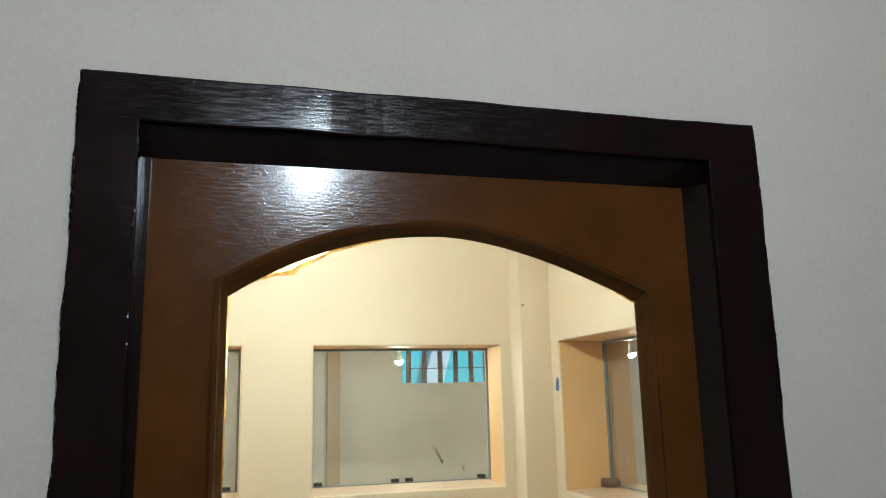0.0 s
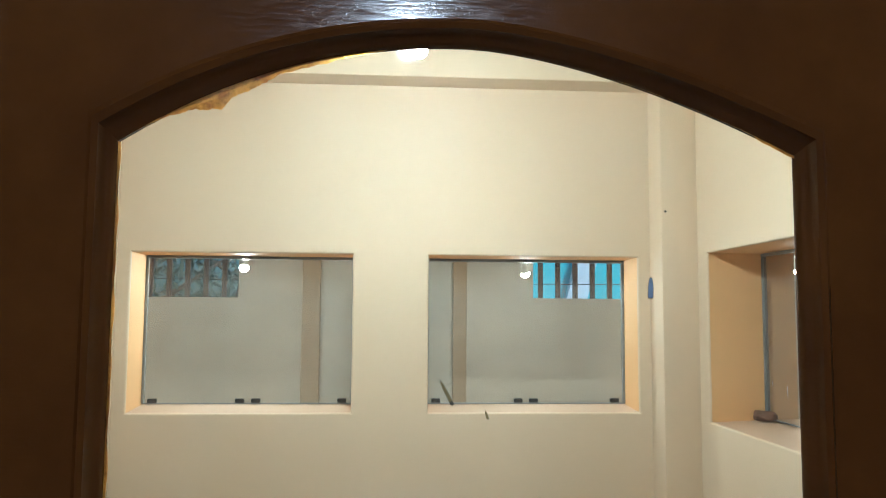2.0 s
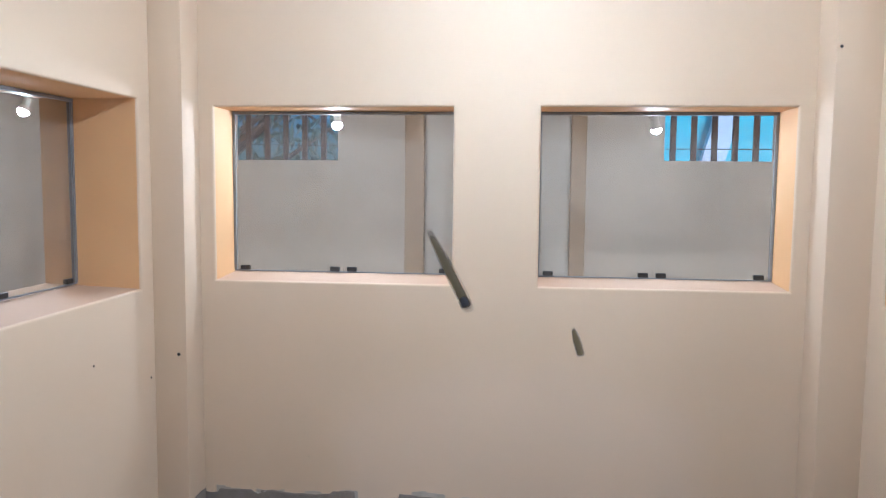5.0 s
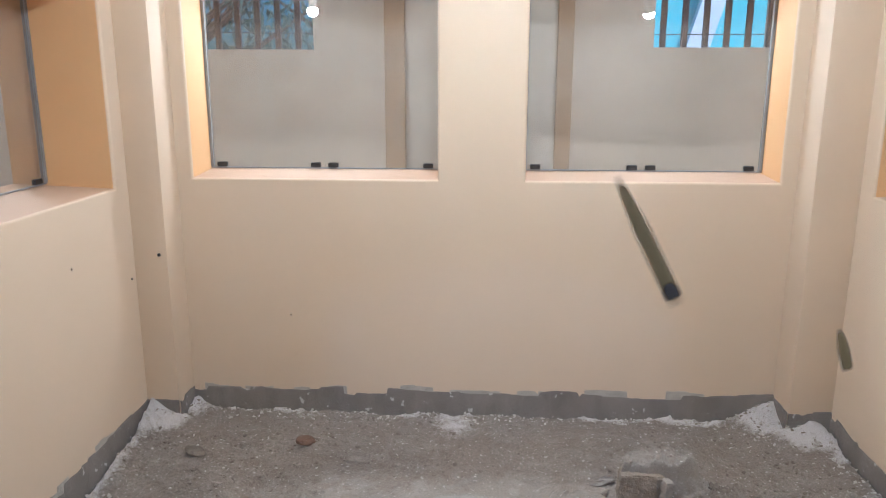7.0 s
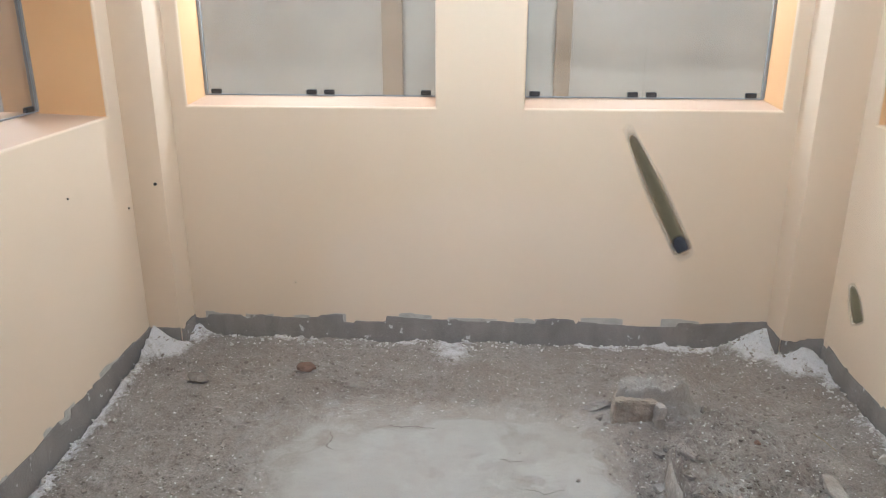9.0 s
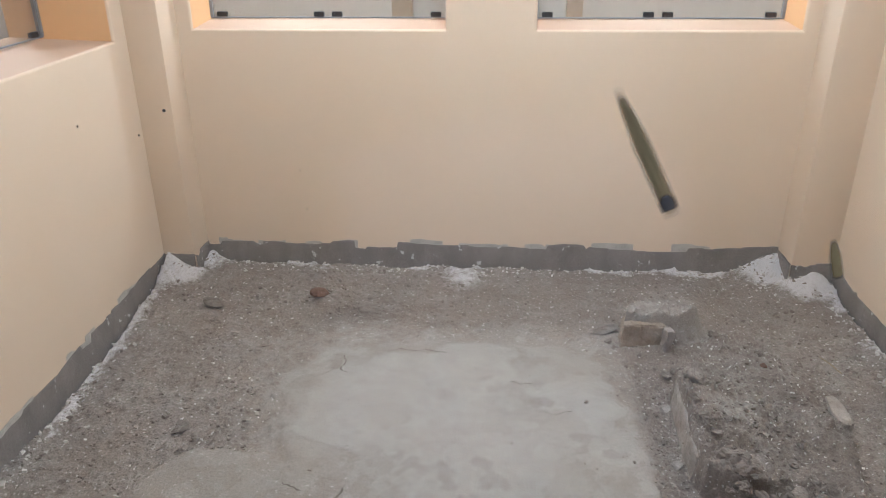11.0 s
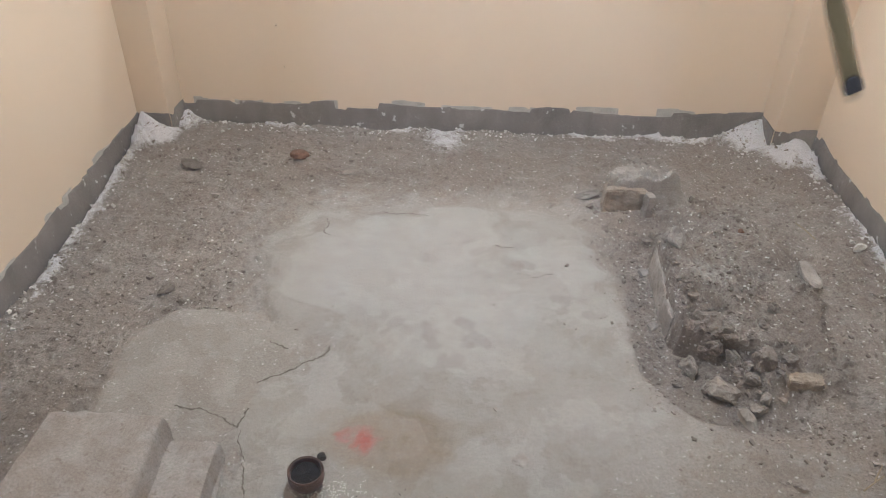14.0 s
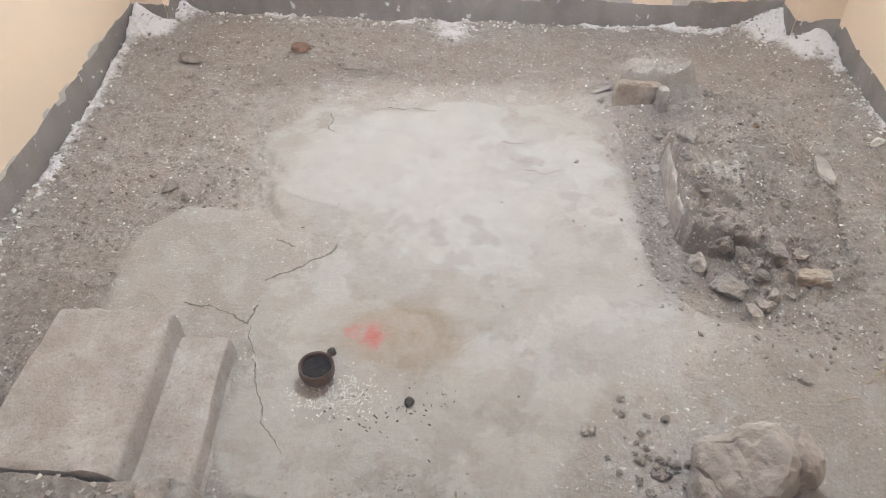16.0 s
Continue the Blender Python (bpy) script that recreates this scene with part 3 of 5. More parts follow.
def cement_band(name, p0, p1, out, seed, base=(0.125, 0.125), tear=0.022, mat=CEMENT, proud=1.0, label="raw grey cement band with a torn upper edge"):
    """The raw cement strip at the foot of a wall, with a torn upper edge where the paint stops."""
    rng = random.Random(seed)
    a, b, n = Vector(p0), Vector(p1), Vector(out)
    length = (b - a).length
    bm = bmesh.new()
    b0, b1 = base
    s, top, rows, lean = 0.0, b0, [], 0.0
    while s < length:
        # trowelled runs, nearly straight, that end in small jumps
        rows.append((s, top))
        s += rng.uniform(0.004, 0.016)
        if rng.random() < 0.085:
            top = b0 + (b1 - b0) * s / length + rng.uniform(-tear, tear) * 0.75
            lean = rng.uniform(-0.10, 0.10)
            rows.append((s, top))
            s += 0.002
        top += lean * 0.010 + rng.uniform(-0.0022, 0.0022)
        base = b0 + (b1 - b0) * s / length
        top = min(max(top, base - 0.03), base + 0.026)
    rows.append((length, top))
    way = (b - a).normalized()
    cols = []
    for s, z in rows:
        p = a + way * min(s, length)
        cols.append([bm.verts.new((p.x + n.x * d, p.y + n.y * d, h)) for d, h in ((0.005 * proud, -0.12), (0.0045 * proud, z - 0.006), (0.003 * proud, z), (-0.002, z))])
    for c, d in zip(cols, cols[1:]):
        for k in range(3):
            bm.faces.new((c[k], d[k], d[k + 1], c[k + 1]))
    bmesh.ops.recalc_face_normals(bm, faces=bm.faces[:])
    return tagged(part(name, bm, mat), label, "baseboard", kind="structure")


cement_band("baseboard_north", (-1.477, FY), (1.298, FY), (0, -1), 3, (0.092, 0.140), 0.026)
cement_band("baseboard_west", (LX, NY), (LX, PIL), (1, 0), 4, (0.0, 0.115), 0.016)
cement_band("baseboard_east", (RX, NY), (RX, PIL), (-1, 0), 5, (0.09, 0.120), 0.014)
cement_band("baseboard_pilaster_west", (LX, PIL), (-1.477, PIL), (0, -1), 6, (0.112, 0.105))
cement_band("baseboard_pilaster_west_side", (-1.477, PIL), (-1.477, FY), (1, 0), 7, (0.105, 0.10))
cement_band("baseboard_pilaster_east", (1.298, PIL), (RX, PIL), (0, -1), 8, (0.13, 0.125))
cement_band("baseboard_pilaster_east_side", (1.298, PIL), (1.298, FY), (-1, 0), 9, (0.13, 0.138))
# scrapes of bare plaster that show above the cement
for k, (xa, xb, h) in enumerate(((-1.42, -1.30, 0.128), (-1.22, -1.08, 0.118), (-0.98, -0.72, 0.116), (-0.46, -0.30, 0.136), (-0.22, 0.02, 0.122), (0.10, 0.30, 0.124), (0.42, 0.62, 0.136), (0.80, 0.98, 0.142))):
    cement_band("trim_plaster", (xa, FY), (xb, FY), (0, -1), 30 + k, (h, h - 0.006), 0.016, PLASTER, 0.55, "scrape of bare pale plaster above the cement")
for k, (ya, yb, h) in enumerate(((1.25, 1.50, 0.062), (1.72, 1.98, 0.080), (2.20, 2.42, 0.102), (2.62, 2.98, 0.124))):
    cement_band("trim_plaster", (LX, ya), (LX, yb), (1, 0), 50 + k, (h, h + 0.008), 0.014, PLASTER, 0.55, "scrape of bare pale plaster above the cement")


# ---------------------------------------------------------------- glazing in the deep openings
def glazing(name, axis, depth, u0, u1, z0, z1, inward):
    """Two panes that meet in a channel, with a head rail, side channels and four black clips."""
    def B(ua, ub, da, db, za, zb, bevel=0.0):
        da, db = depth + da * inward, depth + db * inward
        if axis == "y":
            return box((ua, min(da, db), za), (ub, max(da, db), zb), bevel)
        return box((min(da, db), ua, za), (max(da, db), ub, zb), bevel)
    at = ((u0 + u1) / 2, depth, z0) if axis == "y" else (depth, (u0 + u1) / 2, z0)
    w = thing(name, (0, 0, 0), "fixed two-pane glazing with grey channels and black clips", "window", kind="structure")
    mid = (u0 + u1) / 2
    part("head_rail", B(u0 + 0.001, u1 - 0.001, -0.012, 0.012, z1 - 0.016, z1 - 0.001, 0.002), ALU, w)
    part("bottom_rail", B(u0 + 0.001, u1 - 0.001, -0.006, 0.006, z0 + 0.001, z0 + 0.007), ALU, w)
    for ua, ub in ((u0 + 0.001, u0 + 0.015), (u1 - 0.015, u1 - 0.001)):
        part("side_channel", B(ua, ub, -0.011, 0.011, z0 + 0.008, z1 - 0.017, 0.002), ALU, w)
    for ua, ub, d in ((u0 + 0.016, mid - 0.0002, 0.0), (mid + 0.0002, u1 - 0.016, 0.0)):
        p = part("pane", B(ua, ub, d - 0.003, d + 0.003, z0 + 0.008, z1 - 0.017), PANE, w)
        p.visible_shadow = False
        for c in (ua + 0.04, ub - 0.045):
            part("clip", B(c - 0.024, c + 0.024, -0.010, 0.010, z0 + 0.008, z0 + 0.030, 0.003), RUBBER, p, "black plastic pane clip")
    return w


glazing("window_1", "y", FY + 0.25, *WIN_FAR[0], -1)
glazing("window_2", "y", FY + 0.25, *WIN_FAR[1], -1)
glazing("window_3", "x", LX - 0.305, *WIN_SIDE, 1)
glazing("window_4", "x", RX + 0.29, *WIN_SIDE, -1)
glazing("window_5", "x", LX - 0.305, *NEARSIDE, 1)
glazing("window_6", "x", RX + 0.29, *NEARSIDE, -1)

for nm, (ua, ub, za, zb), first in (("window_7", VENT_L, -1.90), ("window_8", VENT_R, 0.985)):
    w = thing(nm, (0, 0, 0), "high opening with upright maroon bars, no glass", "window", kind="structure")
    u = first + (0.11 if nm == "window_7" else 0.0)
    while u < ub - 0.02:
        part("bar", box((u, OY + 0.05, za - 0.005), (u + 0.036, OY + 0.075, zb + 0.005), 0.004), BAR, w)
        u += 0.128


# ---------------------------------------------------------------- the door, its frame and its glass
LEAF_Y, GLASS_Y = 0.045, 0.0605
SPRING, APEX, HALF, MIDX = 1.807, 1.905, 0.323, -0.007
door = thing("door_1", (0, 0, 0), "dark brown enamelled door with an arched glass light", "door", kind="structure")


def wavy_bar(lo, hi, axis, seed, wob=0.0015):
    """A frame member, hand-planed: bevelled, cut into short lengths, its edges not quite straight."""
    bm = box(lo, hi, 0.003)
    long_edges = [e for e in bm.edges if abs((e.verts[0].co - e.verts[1].co)[axis]) > 0.3]
    bmesh.ops.subdivide_edges(bm, edges=long_edges, cuts=40, use_grid_fill=True)
    for v in bm.verts:
        q = Vector((0, 0, 0))
        q[axis] = v.co[axis] * 9
        n = noise.noise_vector(q + Vector((seed, seed * 2, v.co[(axis + 1) % 3] * 4)))
        n[axis] = 0
        v.co += n * wob
    return bm


part("jamb", wavy_bar((-0.529, -0.004, 0.0), (-0.450, 0.12, 2.0440), 2, 3, 0.003), FRAMEPAINT, door, smooth=False)
part("jamb", wavy_bar((0.434, -0.004, 0.0), (0.529, 0.12, 2.0440), 2, 7), FRAMEPAINT, door)
part("head", wavy_bar((-0.529, -0.004, 2.038), (0.529, 0.12, 2.106), 0, 11, 0.0025), FRAMEPAINT, door)
part("stop", wavy_bar((-0.459, 0.034, 0.0), (-0.4385, 0.10, 2.000), 2, 13, 0.0006), FRAMEPAINT, door)


def highlight_bead(x, y, z0, z1, seed, r=0.0017):
    """An uneven glossy bead added along an arris of the frame to catch highlights."""
    rng = random.Random(seed)
    n = int((z1 - z0) / 0.006)
    pts, radii, off = [], [], 0.0
    for k in range(n + 1):
        off = 0.8 * off + rng.gauss(0, 0.0005)
        pts.append((x + off, y + off * 0.5, z0 + (z1 - z0) * k / n))
        radii.append(r * rng.uniform(0.55, 1.25) * min(1.0, 0.2 + k / 6, 0.2 + (n - k) / 6))
    return tube(bmesh.new(), pts, radii, 8)


for x, z0, z1, sd in ((-0.5285, 1.0, 2.104, 21), (0.5285, 1.62, 2.100, 22), (-0.4515, 1.70, 2.030, 23), (0.4355, 1.55, 2.030, 24)):
    part("highlight_bead", highlight_bead(x, -0.0035, z0, z1, sd), FRAMEPAINT, door, "glossy bead added on the frame edge to catch highlights", smooth=True)


def splay(section, a, b, along):
    """A stop with a splayed face: a four-cornered section run from a to b along x or z."""
    bm = bmesh.new()
    ends = []
    for s in (a, b):
        ends.append([bm.verts.new((s, q, p) if along == "x" else (p, q, s)) for p, q in section])
    bm.faces.new(ends[0])
    bm.faces.new(ends[1][::-1])
    for k in range(4):
        bm.faces.new((ends[0][k], ends[1][k], ends[1][(k + 1) % 4], ends[0][(k + 1) % 4]))
    bmesh.ops.recalc_face_normals(bm, faces=bm.faces[:])
    return bm


part("stop", splay([(0.4400, -0.002), (0.4105, 0.044), (0.4105, 0.10), (0.4400, 0.10)], 0.0, 2.000, "z"), FRAMEPAINT, door)
part("stop", splay([(2.0440, 0.002), (2.0005, 0.044), (2.0005, 0.10), (2.0440, 0.10)], -0.4550, 0.4390, "x"), FRAMEPAINT, door)


def arch_z(x, grow=0.0):
    """The arch of the light: fuller on one shoulder than on the other."""
    u = (x - MIDX) / HALF
    return APEX + grow - (APEX - SPRING) * abs(u) ** (1.6 if u > 0 else 2.2)


def light_outline(grow=0.0, bottom=0.95, n=28):
    """The outline of the glass light: up one side, over the arch, down the other."""
    half = HALF + grow
    pts = [(MIDX - half, bottom - grow)] + [(MIDX - half, bottom + (SPRING - bottom) * k / 6) for k in range(1, 6)]
    for k in range(n + 1):
        u = -1 + 2 * k / n
        pts.append((MIDX + half * u, arch_z(MIDX + HALF * u, grow * 1.05)))
    pts += [(MIDX + half, bottom + (SPRING - bottom) * k / 6) for k in range(5, 0, -1)] + [(MIDX + half, bottom - grow)]
    return pts


def ring_mesh(loops):
    """Skin between closed loops of (x, y, z) points with the same count."""
    bm = bmesh.new()
    rows = [[bm.verts.new(p) for p in lp] for lp in loops]
    n = len(rows[0])
    for a, b in zip(rows, rows[1:]):
        for k in range(n):
            bm.faces.new((a[k], a[(k + 1) % n], b[(k + 1) % n], b[k]))
    bmesh.ops.recalc_face_normals(bm, faces=bm.faces[:])
    return bm


edge = light_outline(0.020)
L_, R_, T_, B_ = -0.4420, 0.4140, 2.004, 0.01
outer = []
for i, (x, z) in enumerate(edge):
    if i == 0:
        outer.append((L_, B_))
    elif i == len(edge) - 1:
        outer.append((R_, B_))
    elif i <= 5:
        outer.append((L_, z))
    elif i >= len(edge) - 6:
        outer.append((R_, z))
    else:
        f = (i - 6) / (len(edge) - 13)
        outer.append((L_ + (R_ - L_) * f, T_))
outer[6], outer[-7] = (L_, T_), (R_, T_)
fr = [(x, LEAF_Y, z) for x, z in edge]
bk = [(x, LEAF_Y + 0.038, z) for x, z in edge]
leaf = part("leaf", ring_mesh([[(x, LEAF_Y + 0.038, z) for x, z in outer], [(x, LEAF_Y, z) for x, z in outer], fr, bk, [(x, LEAF_Y + 0.038, z) for x, z in outer]]), LEAFPAINT, door)
prof = ((0.020, 0.0), (0.020, -0.006), (0.016, -0.009), (0.011, -0.006), (0.008, 0.004), (0.004, 0.008), (0.0, 0.014), (0.0, 0.019), (0.020, 0.019))
part("bead", ring_mesh([[(x, LEAF_Y + d, z) for x, z in light_outline(g - 0.0002)] for g, d in prof]), LEAFPAINT, leaf, "brown moulded bead round the glass", smooth=True)
bm = bmesh.new()
o1 = light_outline(0.006)
va = [bm.verts.new((x, GLASS_Y, z)) for x, z in o1]
vb = [bm.verts.new((x, GLASS_Y + 0.004, z)) for x, z in o1]
bm.faces.new(va)
bm.faces.new(vb[::-1])
pane = part("pane", bm, DOORGLASS, leaf, "clear glass with varnish smears and flecks")
pane.visible_shadow = False


def smear(pts, widths, seed, side):
    """Varnish run over from the bead onto the glass."""
    rng = random.Random(seed)
    bm = bmesh.new()
    prev, run = None, 0.9
    for (x, z), w in zip(pts, widths):
        run = 0.8 * run + 0.2 * rng.uniform(0.3, 1.5)
        w *= run
        a = bm.verts.new((x, GLASS_Y - 0.0008, z))
        m = bm.verts.new((x + side[0] * w * 0.5, GLASS_Y - 0.0016, z + side[1] * w * 0.5))
        b = bm.verts.new((x + side[0] * w, GLASS_Y - 0.0008, z + side[1] * w))
        if prev:
            bm.faces.new((prev[0], a, m, prev[1]))
            bm.faces.new((prev[1], m, b, prev[2]))
        prev = (a, m, b)
    return bm


xs = [-0.320 + 0.002 * k for k in range(124)]
ws = [max(0.0012, 0.017 * math.exp(-((x + 0.235) / 0.045) ** 2) + 0.006 * math.exp(-((x + 0.14) / 0.05) ** 2)) for x in xs]
part("varnish_smear", smear([(x, arch_z(x, 0.001)) for x in xs], ws, 5, (0.15, -1.0)), VARNISH, pane, "amber varnish smear")
zs = [1.806 - 0.008 * k for k in range(70)]
part("varnish_smear", smear([(MIDX - HALF - 0.001, z) for z in zs], [0.0035 + 0.0012 * math.sin(k * 0.9) * math.sin(k * 0.23) for k in range(70)], 6, (1.0, 0)), VARNISH, pane, "amber varnish smear")
xs = [0.14 + 0.004 * k for k in range(46)]
part("varnish_smear", smear([(x, arch_z(x, 0.001)) for x in xs], [0.0016 + 0.003 * (k > 34) for k in range(46)], 8, (-0.1, -1.0)), VARNISH, pane, "amber varnish smear")


def fleck(a, b, r, mat, label):
    """A thin dab stuck to the glass, fatter towards its lower end."""
    a, b = Vector(a), Vector(b)
    way = (b - a).normalized()
    side = Vector((way.z, 0, -way.x))
    n, m = 24, 10
    bm = bmesh.new()
    rows, thick = [], []
    for i in range(n + 1):
        f = -0.12 + 1.24 * i / n
        taper = 0.55 + 0.45 * min(1, max(0, f) * 2.5)
        end = min(1.0, max(0.0, min(f + 0.12, 1.12 - f)) / 0.17)
        row = []
        for j in range(m + 1):
            g = -1 + 2 * j / m
            p = a + (b - a) * f + side * g * r * 1.95 * taper
            e = max(0.0, 1 - (abs(g) / 0.95) ** 2.2) * end
            row.append(bm.verts.new((p.x, GLASS_Y - (0.0013 if mat is TIP else 0.0004) - 0.0005 * e, p.z)))
            thick.append(min(1.0, e * 1.2) ** 1.2)
        rows.append(row)
    for p, q in zip(rows, rows[1:]):
        for j in range(m):
            bm.faces.new((p[j], p[j + 1], q[j + 1], q[j]))
    ob = part("fleck", bm, mat, pane, label, smooth=True)
    at = ob.data.attributes.new("thickness", "FLOAT", "POINT")
    at.data.foreach_set("value", thick)
    return ob


fleck((-0.0297, 0, 1.5866), (-0.0192, 0, 1.5666), 0.00105, OLIVE, "olive paint fleck on the glass")
fleck((0.0119, 0, 1.5600), (0.0141, 0, 1.5530), 0.0007, OLIVE, "olive paint fleck on the glass")
fleck((-0.0205, 0, 1.5690), (-0.0192, 0, 1.5664), 0.0010, TIP, "dark tip of a paint fleck")
fleck((0.1705, 0, 1.6845), (0.1700, 0, 1.6665), 0.0018, BLUE, "blue tape fleck on the glass")


# ---------------------------------------------------------------- lamps
def bulb_lamp(name, at, direction, colour, power, label, mount):
    """A bulb in a white batten holder; direction: from the holder to the bulb's tip."""
    lamp = thing(name, at, label, "lamp")
    q = Vector(direction).normalized().to_track_quat("-Z", "Y").to_matrix().to_4x4()
    r = 0.030 if power > 30 else 0.026
    prof = [(0.002, -r)] + [(r * math.sin(t), -r * math.cos(t)) for t in (math.pi * k / 12 for k in range(1, 7))] + [(r * 0.98, r * 0.08), (r * 0.9, r * 0.1)]
    bm = lathe(prof, 24)
    bm.transform(q)
    area = 4 * math.pi * r * r
    part("bulb", bm, glow(name + "_glow", colour, power / (math.pi * area)), lamp, smooth=True)
    bm = lathe([(r * 0.9, r * 0.11), (r * 1.02, r * 0.13), (r * 0.85, r * 0.7), (0.018, r * 1.35), (0.019, r * 1.45), (0.020, r * 2.3), (0.026, r * 2.4), (0.026, r * 2.9), (0.010, r * 2.95), (0.004, r * 3.0)], 24)
    bm.transform(q)
    part("holder", bm, HOLDER, lamp, smooth=False)
    top = q @ Vector((0, 0, r * 2.95))
    if mount:
        bm = tube(bmesh.new(), [tuple(top), tuple((top + Vector(mount) - Vector(at)) / 2 + Vector((0, 0, 0.004))), tuple(Vector(mount) - Vector(at))], 0.004, 8)
        part("cable", bm, HOLDER, lamp)
    return lamp


WARM, NEUTRAL, COOL = (1.0, 0.95, 0.80), (1.0, 0.94, 0.81), (0.91, 0.89, 0.98)
bulb_lamp("pendant_bulb", (0.015, 2.08, 2.62), (0, 0, -1), WARM, ROOM_LAMP, "bare glowing bulb hanging from the ceiling", (0.015, 2.08, CEIL + 0.003))
for x, y, z, d, m, k in ((-0.925, 3.74, 1.90, (0.1, -0.5, -1), (-0.98, 3.584, 2.1), 1.2), (0.705, 3.74, 1.885, (0.25, 0.3, -1), (0.62, 3.584, 2.1), 0.9),
                      (-2.30, 3.218, 1.922, (-0.3, -0.3, -1), (-2.08, 3.25, 2.1), 1.0), (2.10, 3.257, 1.893, (0.2, 0.1, -1), (1.937, 3.27, 2.1), 1.0)):
    bulb_lamp("wall_bulb", (x, y, z), d, NEUTRAL, PASSAGE_LAMP * k, "glowing bulb in a white holder in the passage", m)
bulb_lamp("entry_bulb", (-0.03, EY + 0.13, 2.62), (0, 1, -0.5), COOL, ENTRY_LAMP, "cool white bulb on the passage wall", (-0.03, EY, 2.70))


# ---------------------------------------------------------------- the ground inside
NX, NYG = 660, 660
gx, gy = np.meshgrid(np.linspace(LX - 0.02, RX + 0.02, NX), np.linspace(NY, FY + 0.01, NYG), indexing="ij")
ragged = (fbm(gx, gy, 5.0, 11, 7) - 0.5) * 0.20
# old cement: the main sheet, a worn lower sheet beside it, and the skin of bright finish that is left on top
patch = [(-0.747, 1.83), (-0.745, 1.95), (-0.706, 2.08), (-0.775, 2.30), (-0.73, 2.46), (-0.52, 2.49), (-0.306, 2.56), (-0.058, 2.54), (0.166, 2.58), (0.362, 2.51),
         (0.439, 2.35), (0.462, 2.12), (0.49, 2.01), (0.458, 1.69), (0.47, 1.58), (0.58, 1.42), (0.46, 1.26), (0.30, 1.14), (0.20, 0.97), (0.13, 0.78),
         (-0.66, 0.78), (-0.66, 1.10), (-0.682, 1.33), (-0.673, 1.495), (-0.573, 1.585), (-0.484, 1.68), (-0.568, 1.755), (-0.665, 1.72)]
old_slab = [(-1.119, 1.54), (-1.096, 1.72), (-1.01, 1.827), (-0.74, 1.84), (-0.66, 1.72), (-0.56, 1.76), (-0.47, 1.68), (-0.66, 1.48), (-0.66, 1.10), (-1.16, 1.10)]
skin = [(-0.70, 1.95), (-0.67, 2.08), (-0.70, 2.24), (-0.60, 2.28), (-0.52, 2.40), (-0.31, 2.50), (-0.07, 2.48), (0.02, 2.30), (0.12, 2.20), (0.26, 2.27), (0.38, 2.30), (0.44, 2.10),
        (0.36, 1.98), (0.20, 1.90), (0.10, 1.62), (-0.06, 1.55), (-0.30, 1.62), (-0.42, 1.80), (-0.54, 1.86)]
hollow = [(0.45, 2.45), (0.459, 2.39), (0.467, 2.20), (0.476, 1.98), (0.462, 1.79), (0.463, 1.594), (0.519, 1.527), (0.572, 1.462), (0.614, 1.432), (0.70, 1.41), (0.842, 1.40), (0.90, 1.48), (1.02, 1.60), (1.02, 2.20), (0.88, 2.52), (0.60, 2.54)]
d1 = inside(patch, gx, gy) + ragged * 1.25
d2 = inside(old_slab, gx, gy) + ragged * 0.35
d3 = inside(skin, gx, gy) + ragged * 0.9
d4 = inside(hollow, gx, gy) + ragged * 0.25
blur = 0.035 + 0.11 * step(0.05, 0.35, gx) * step(1.62, 1.40, gy) + 0.07 * step(2.30, 2.50, gy)
sheet = step(0.0, 1.0, 0.5 + d1 / (2 * blur))
lower = step(-0.02, 0.02, d2)
dusty = [(0.0, 0.70), (0.15, 1.15), (0.45, 1.45), (0.75, 1.42), (1.15, 1.25), (1.25, 1.0), (0.9, 0.70)]
trodden = step(-0.15, 0.12, inside(dusty, gx, gy) + ragged * 0.5)
dust_film = step(0.47, 0.60, fbm(gx, gy, 5.5, 31, 6)) * step(0.10, 0.0, d1) * 0.55
bright = (0.55 * step(-0.006, 0.008, d3) + 0.45 * step(-0.10, 0.16, d3)) * sheet * (1 - 0.5 * step(0.545, 0.56, fbm(gx, gy, 5.0, 33, 5)))
screed_mask = np.maximum.reduce([sheet - 0.5 * dust_film * sheet, 0.55 * lower, 0.36 * trodden, 0.46 * step(-0.26, -0.02, d1)]) * (1 - step(-0.01, 0.02, d4)) + 0.5 * bright
wall_d = np.minimum.reduce([gx - LX, RX - gx, FY - gy])


def pile(x, y, reach, tall, seed):
    """A little heap of lime poured into a corner."""
    r = np.hypot(gx - x, gy - y) + (fbm(gx, gy, 12.0, seed, 5) - 0.5) * 0.10
    return tall * np.clip(1 - r / reach, 0, 1) ** 1.25


piles = np.maximum.reduce([pile(-1.62, 3.10, 0.23, 0.085, 81), pile(-1.49, 3.29, 0.17, 0.075, 82), pile(1.30, 3.28, 0.24, 0.10, 83), pile(1.40, 3.09, 0.22, 0.07, 84), pile(1.17, 3.26, 0.14, 0.04, 85)])
lime = 0.8 * step(0.085, 0.02, wall_d + (fbm(gx, gy, 10.0, 40, 5) - 0.5) * 0.10) * step(0.46, 0.56, fbm(gx, gy, 4.0, 41)) + 0.12 * step(0.20, 0.02, wall_d)
lime = np.maximum(lime, step(-0.004, 0.035, piles) * 1.15 * step(0.0, 0.004, piles))
lime = np.maximum(lime, 0.75 * step(0.20, 0.03, np.hypot((gx + 0.20) * 1.2, (gy - 3.17) * 0.8)))
lime *= step(1.3, 1.8, gy) * (0.30 + 1.0 * fbm(gx, gy, 16.0, 43, 5))
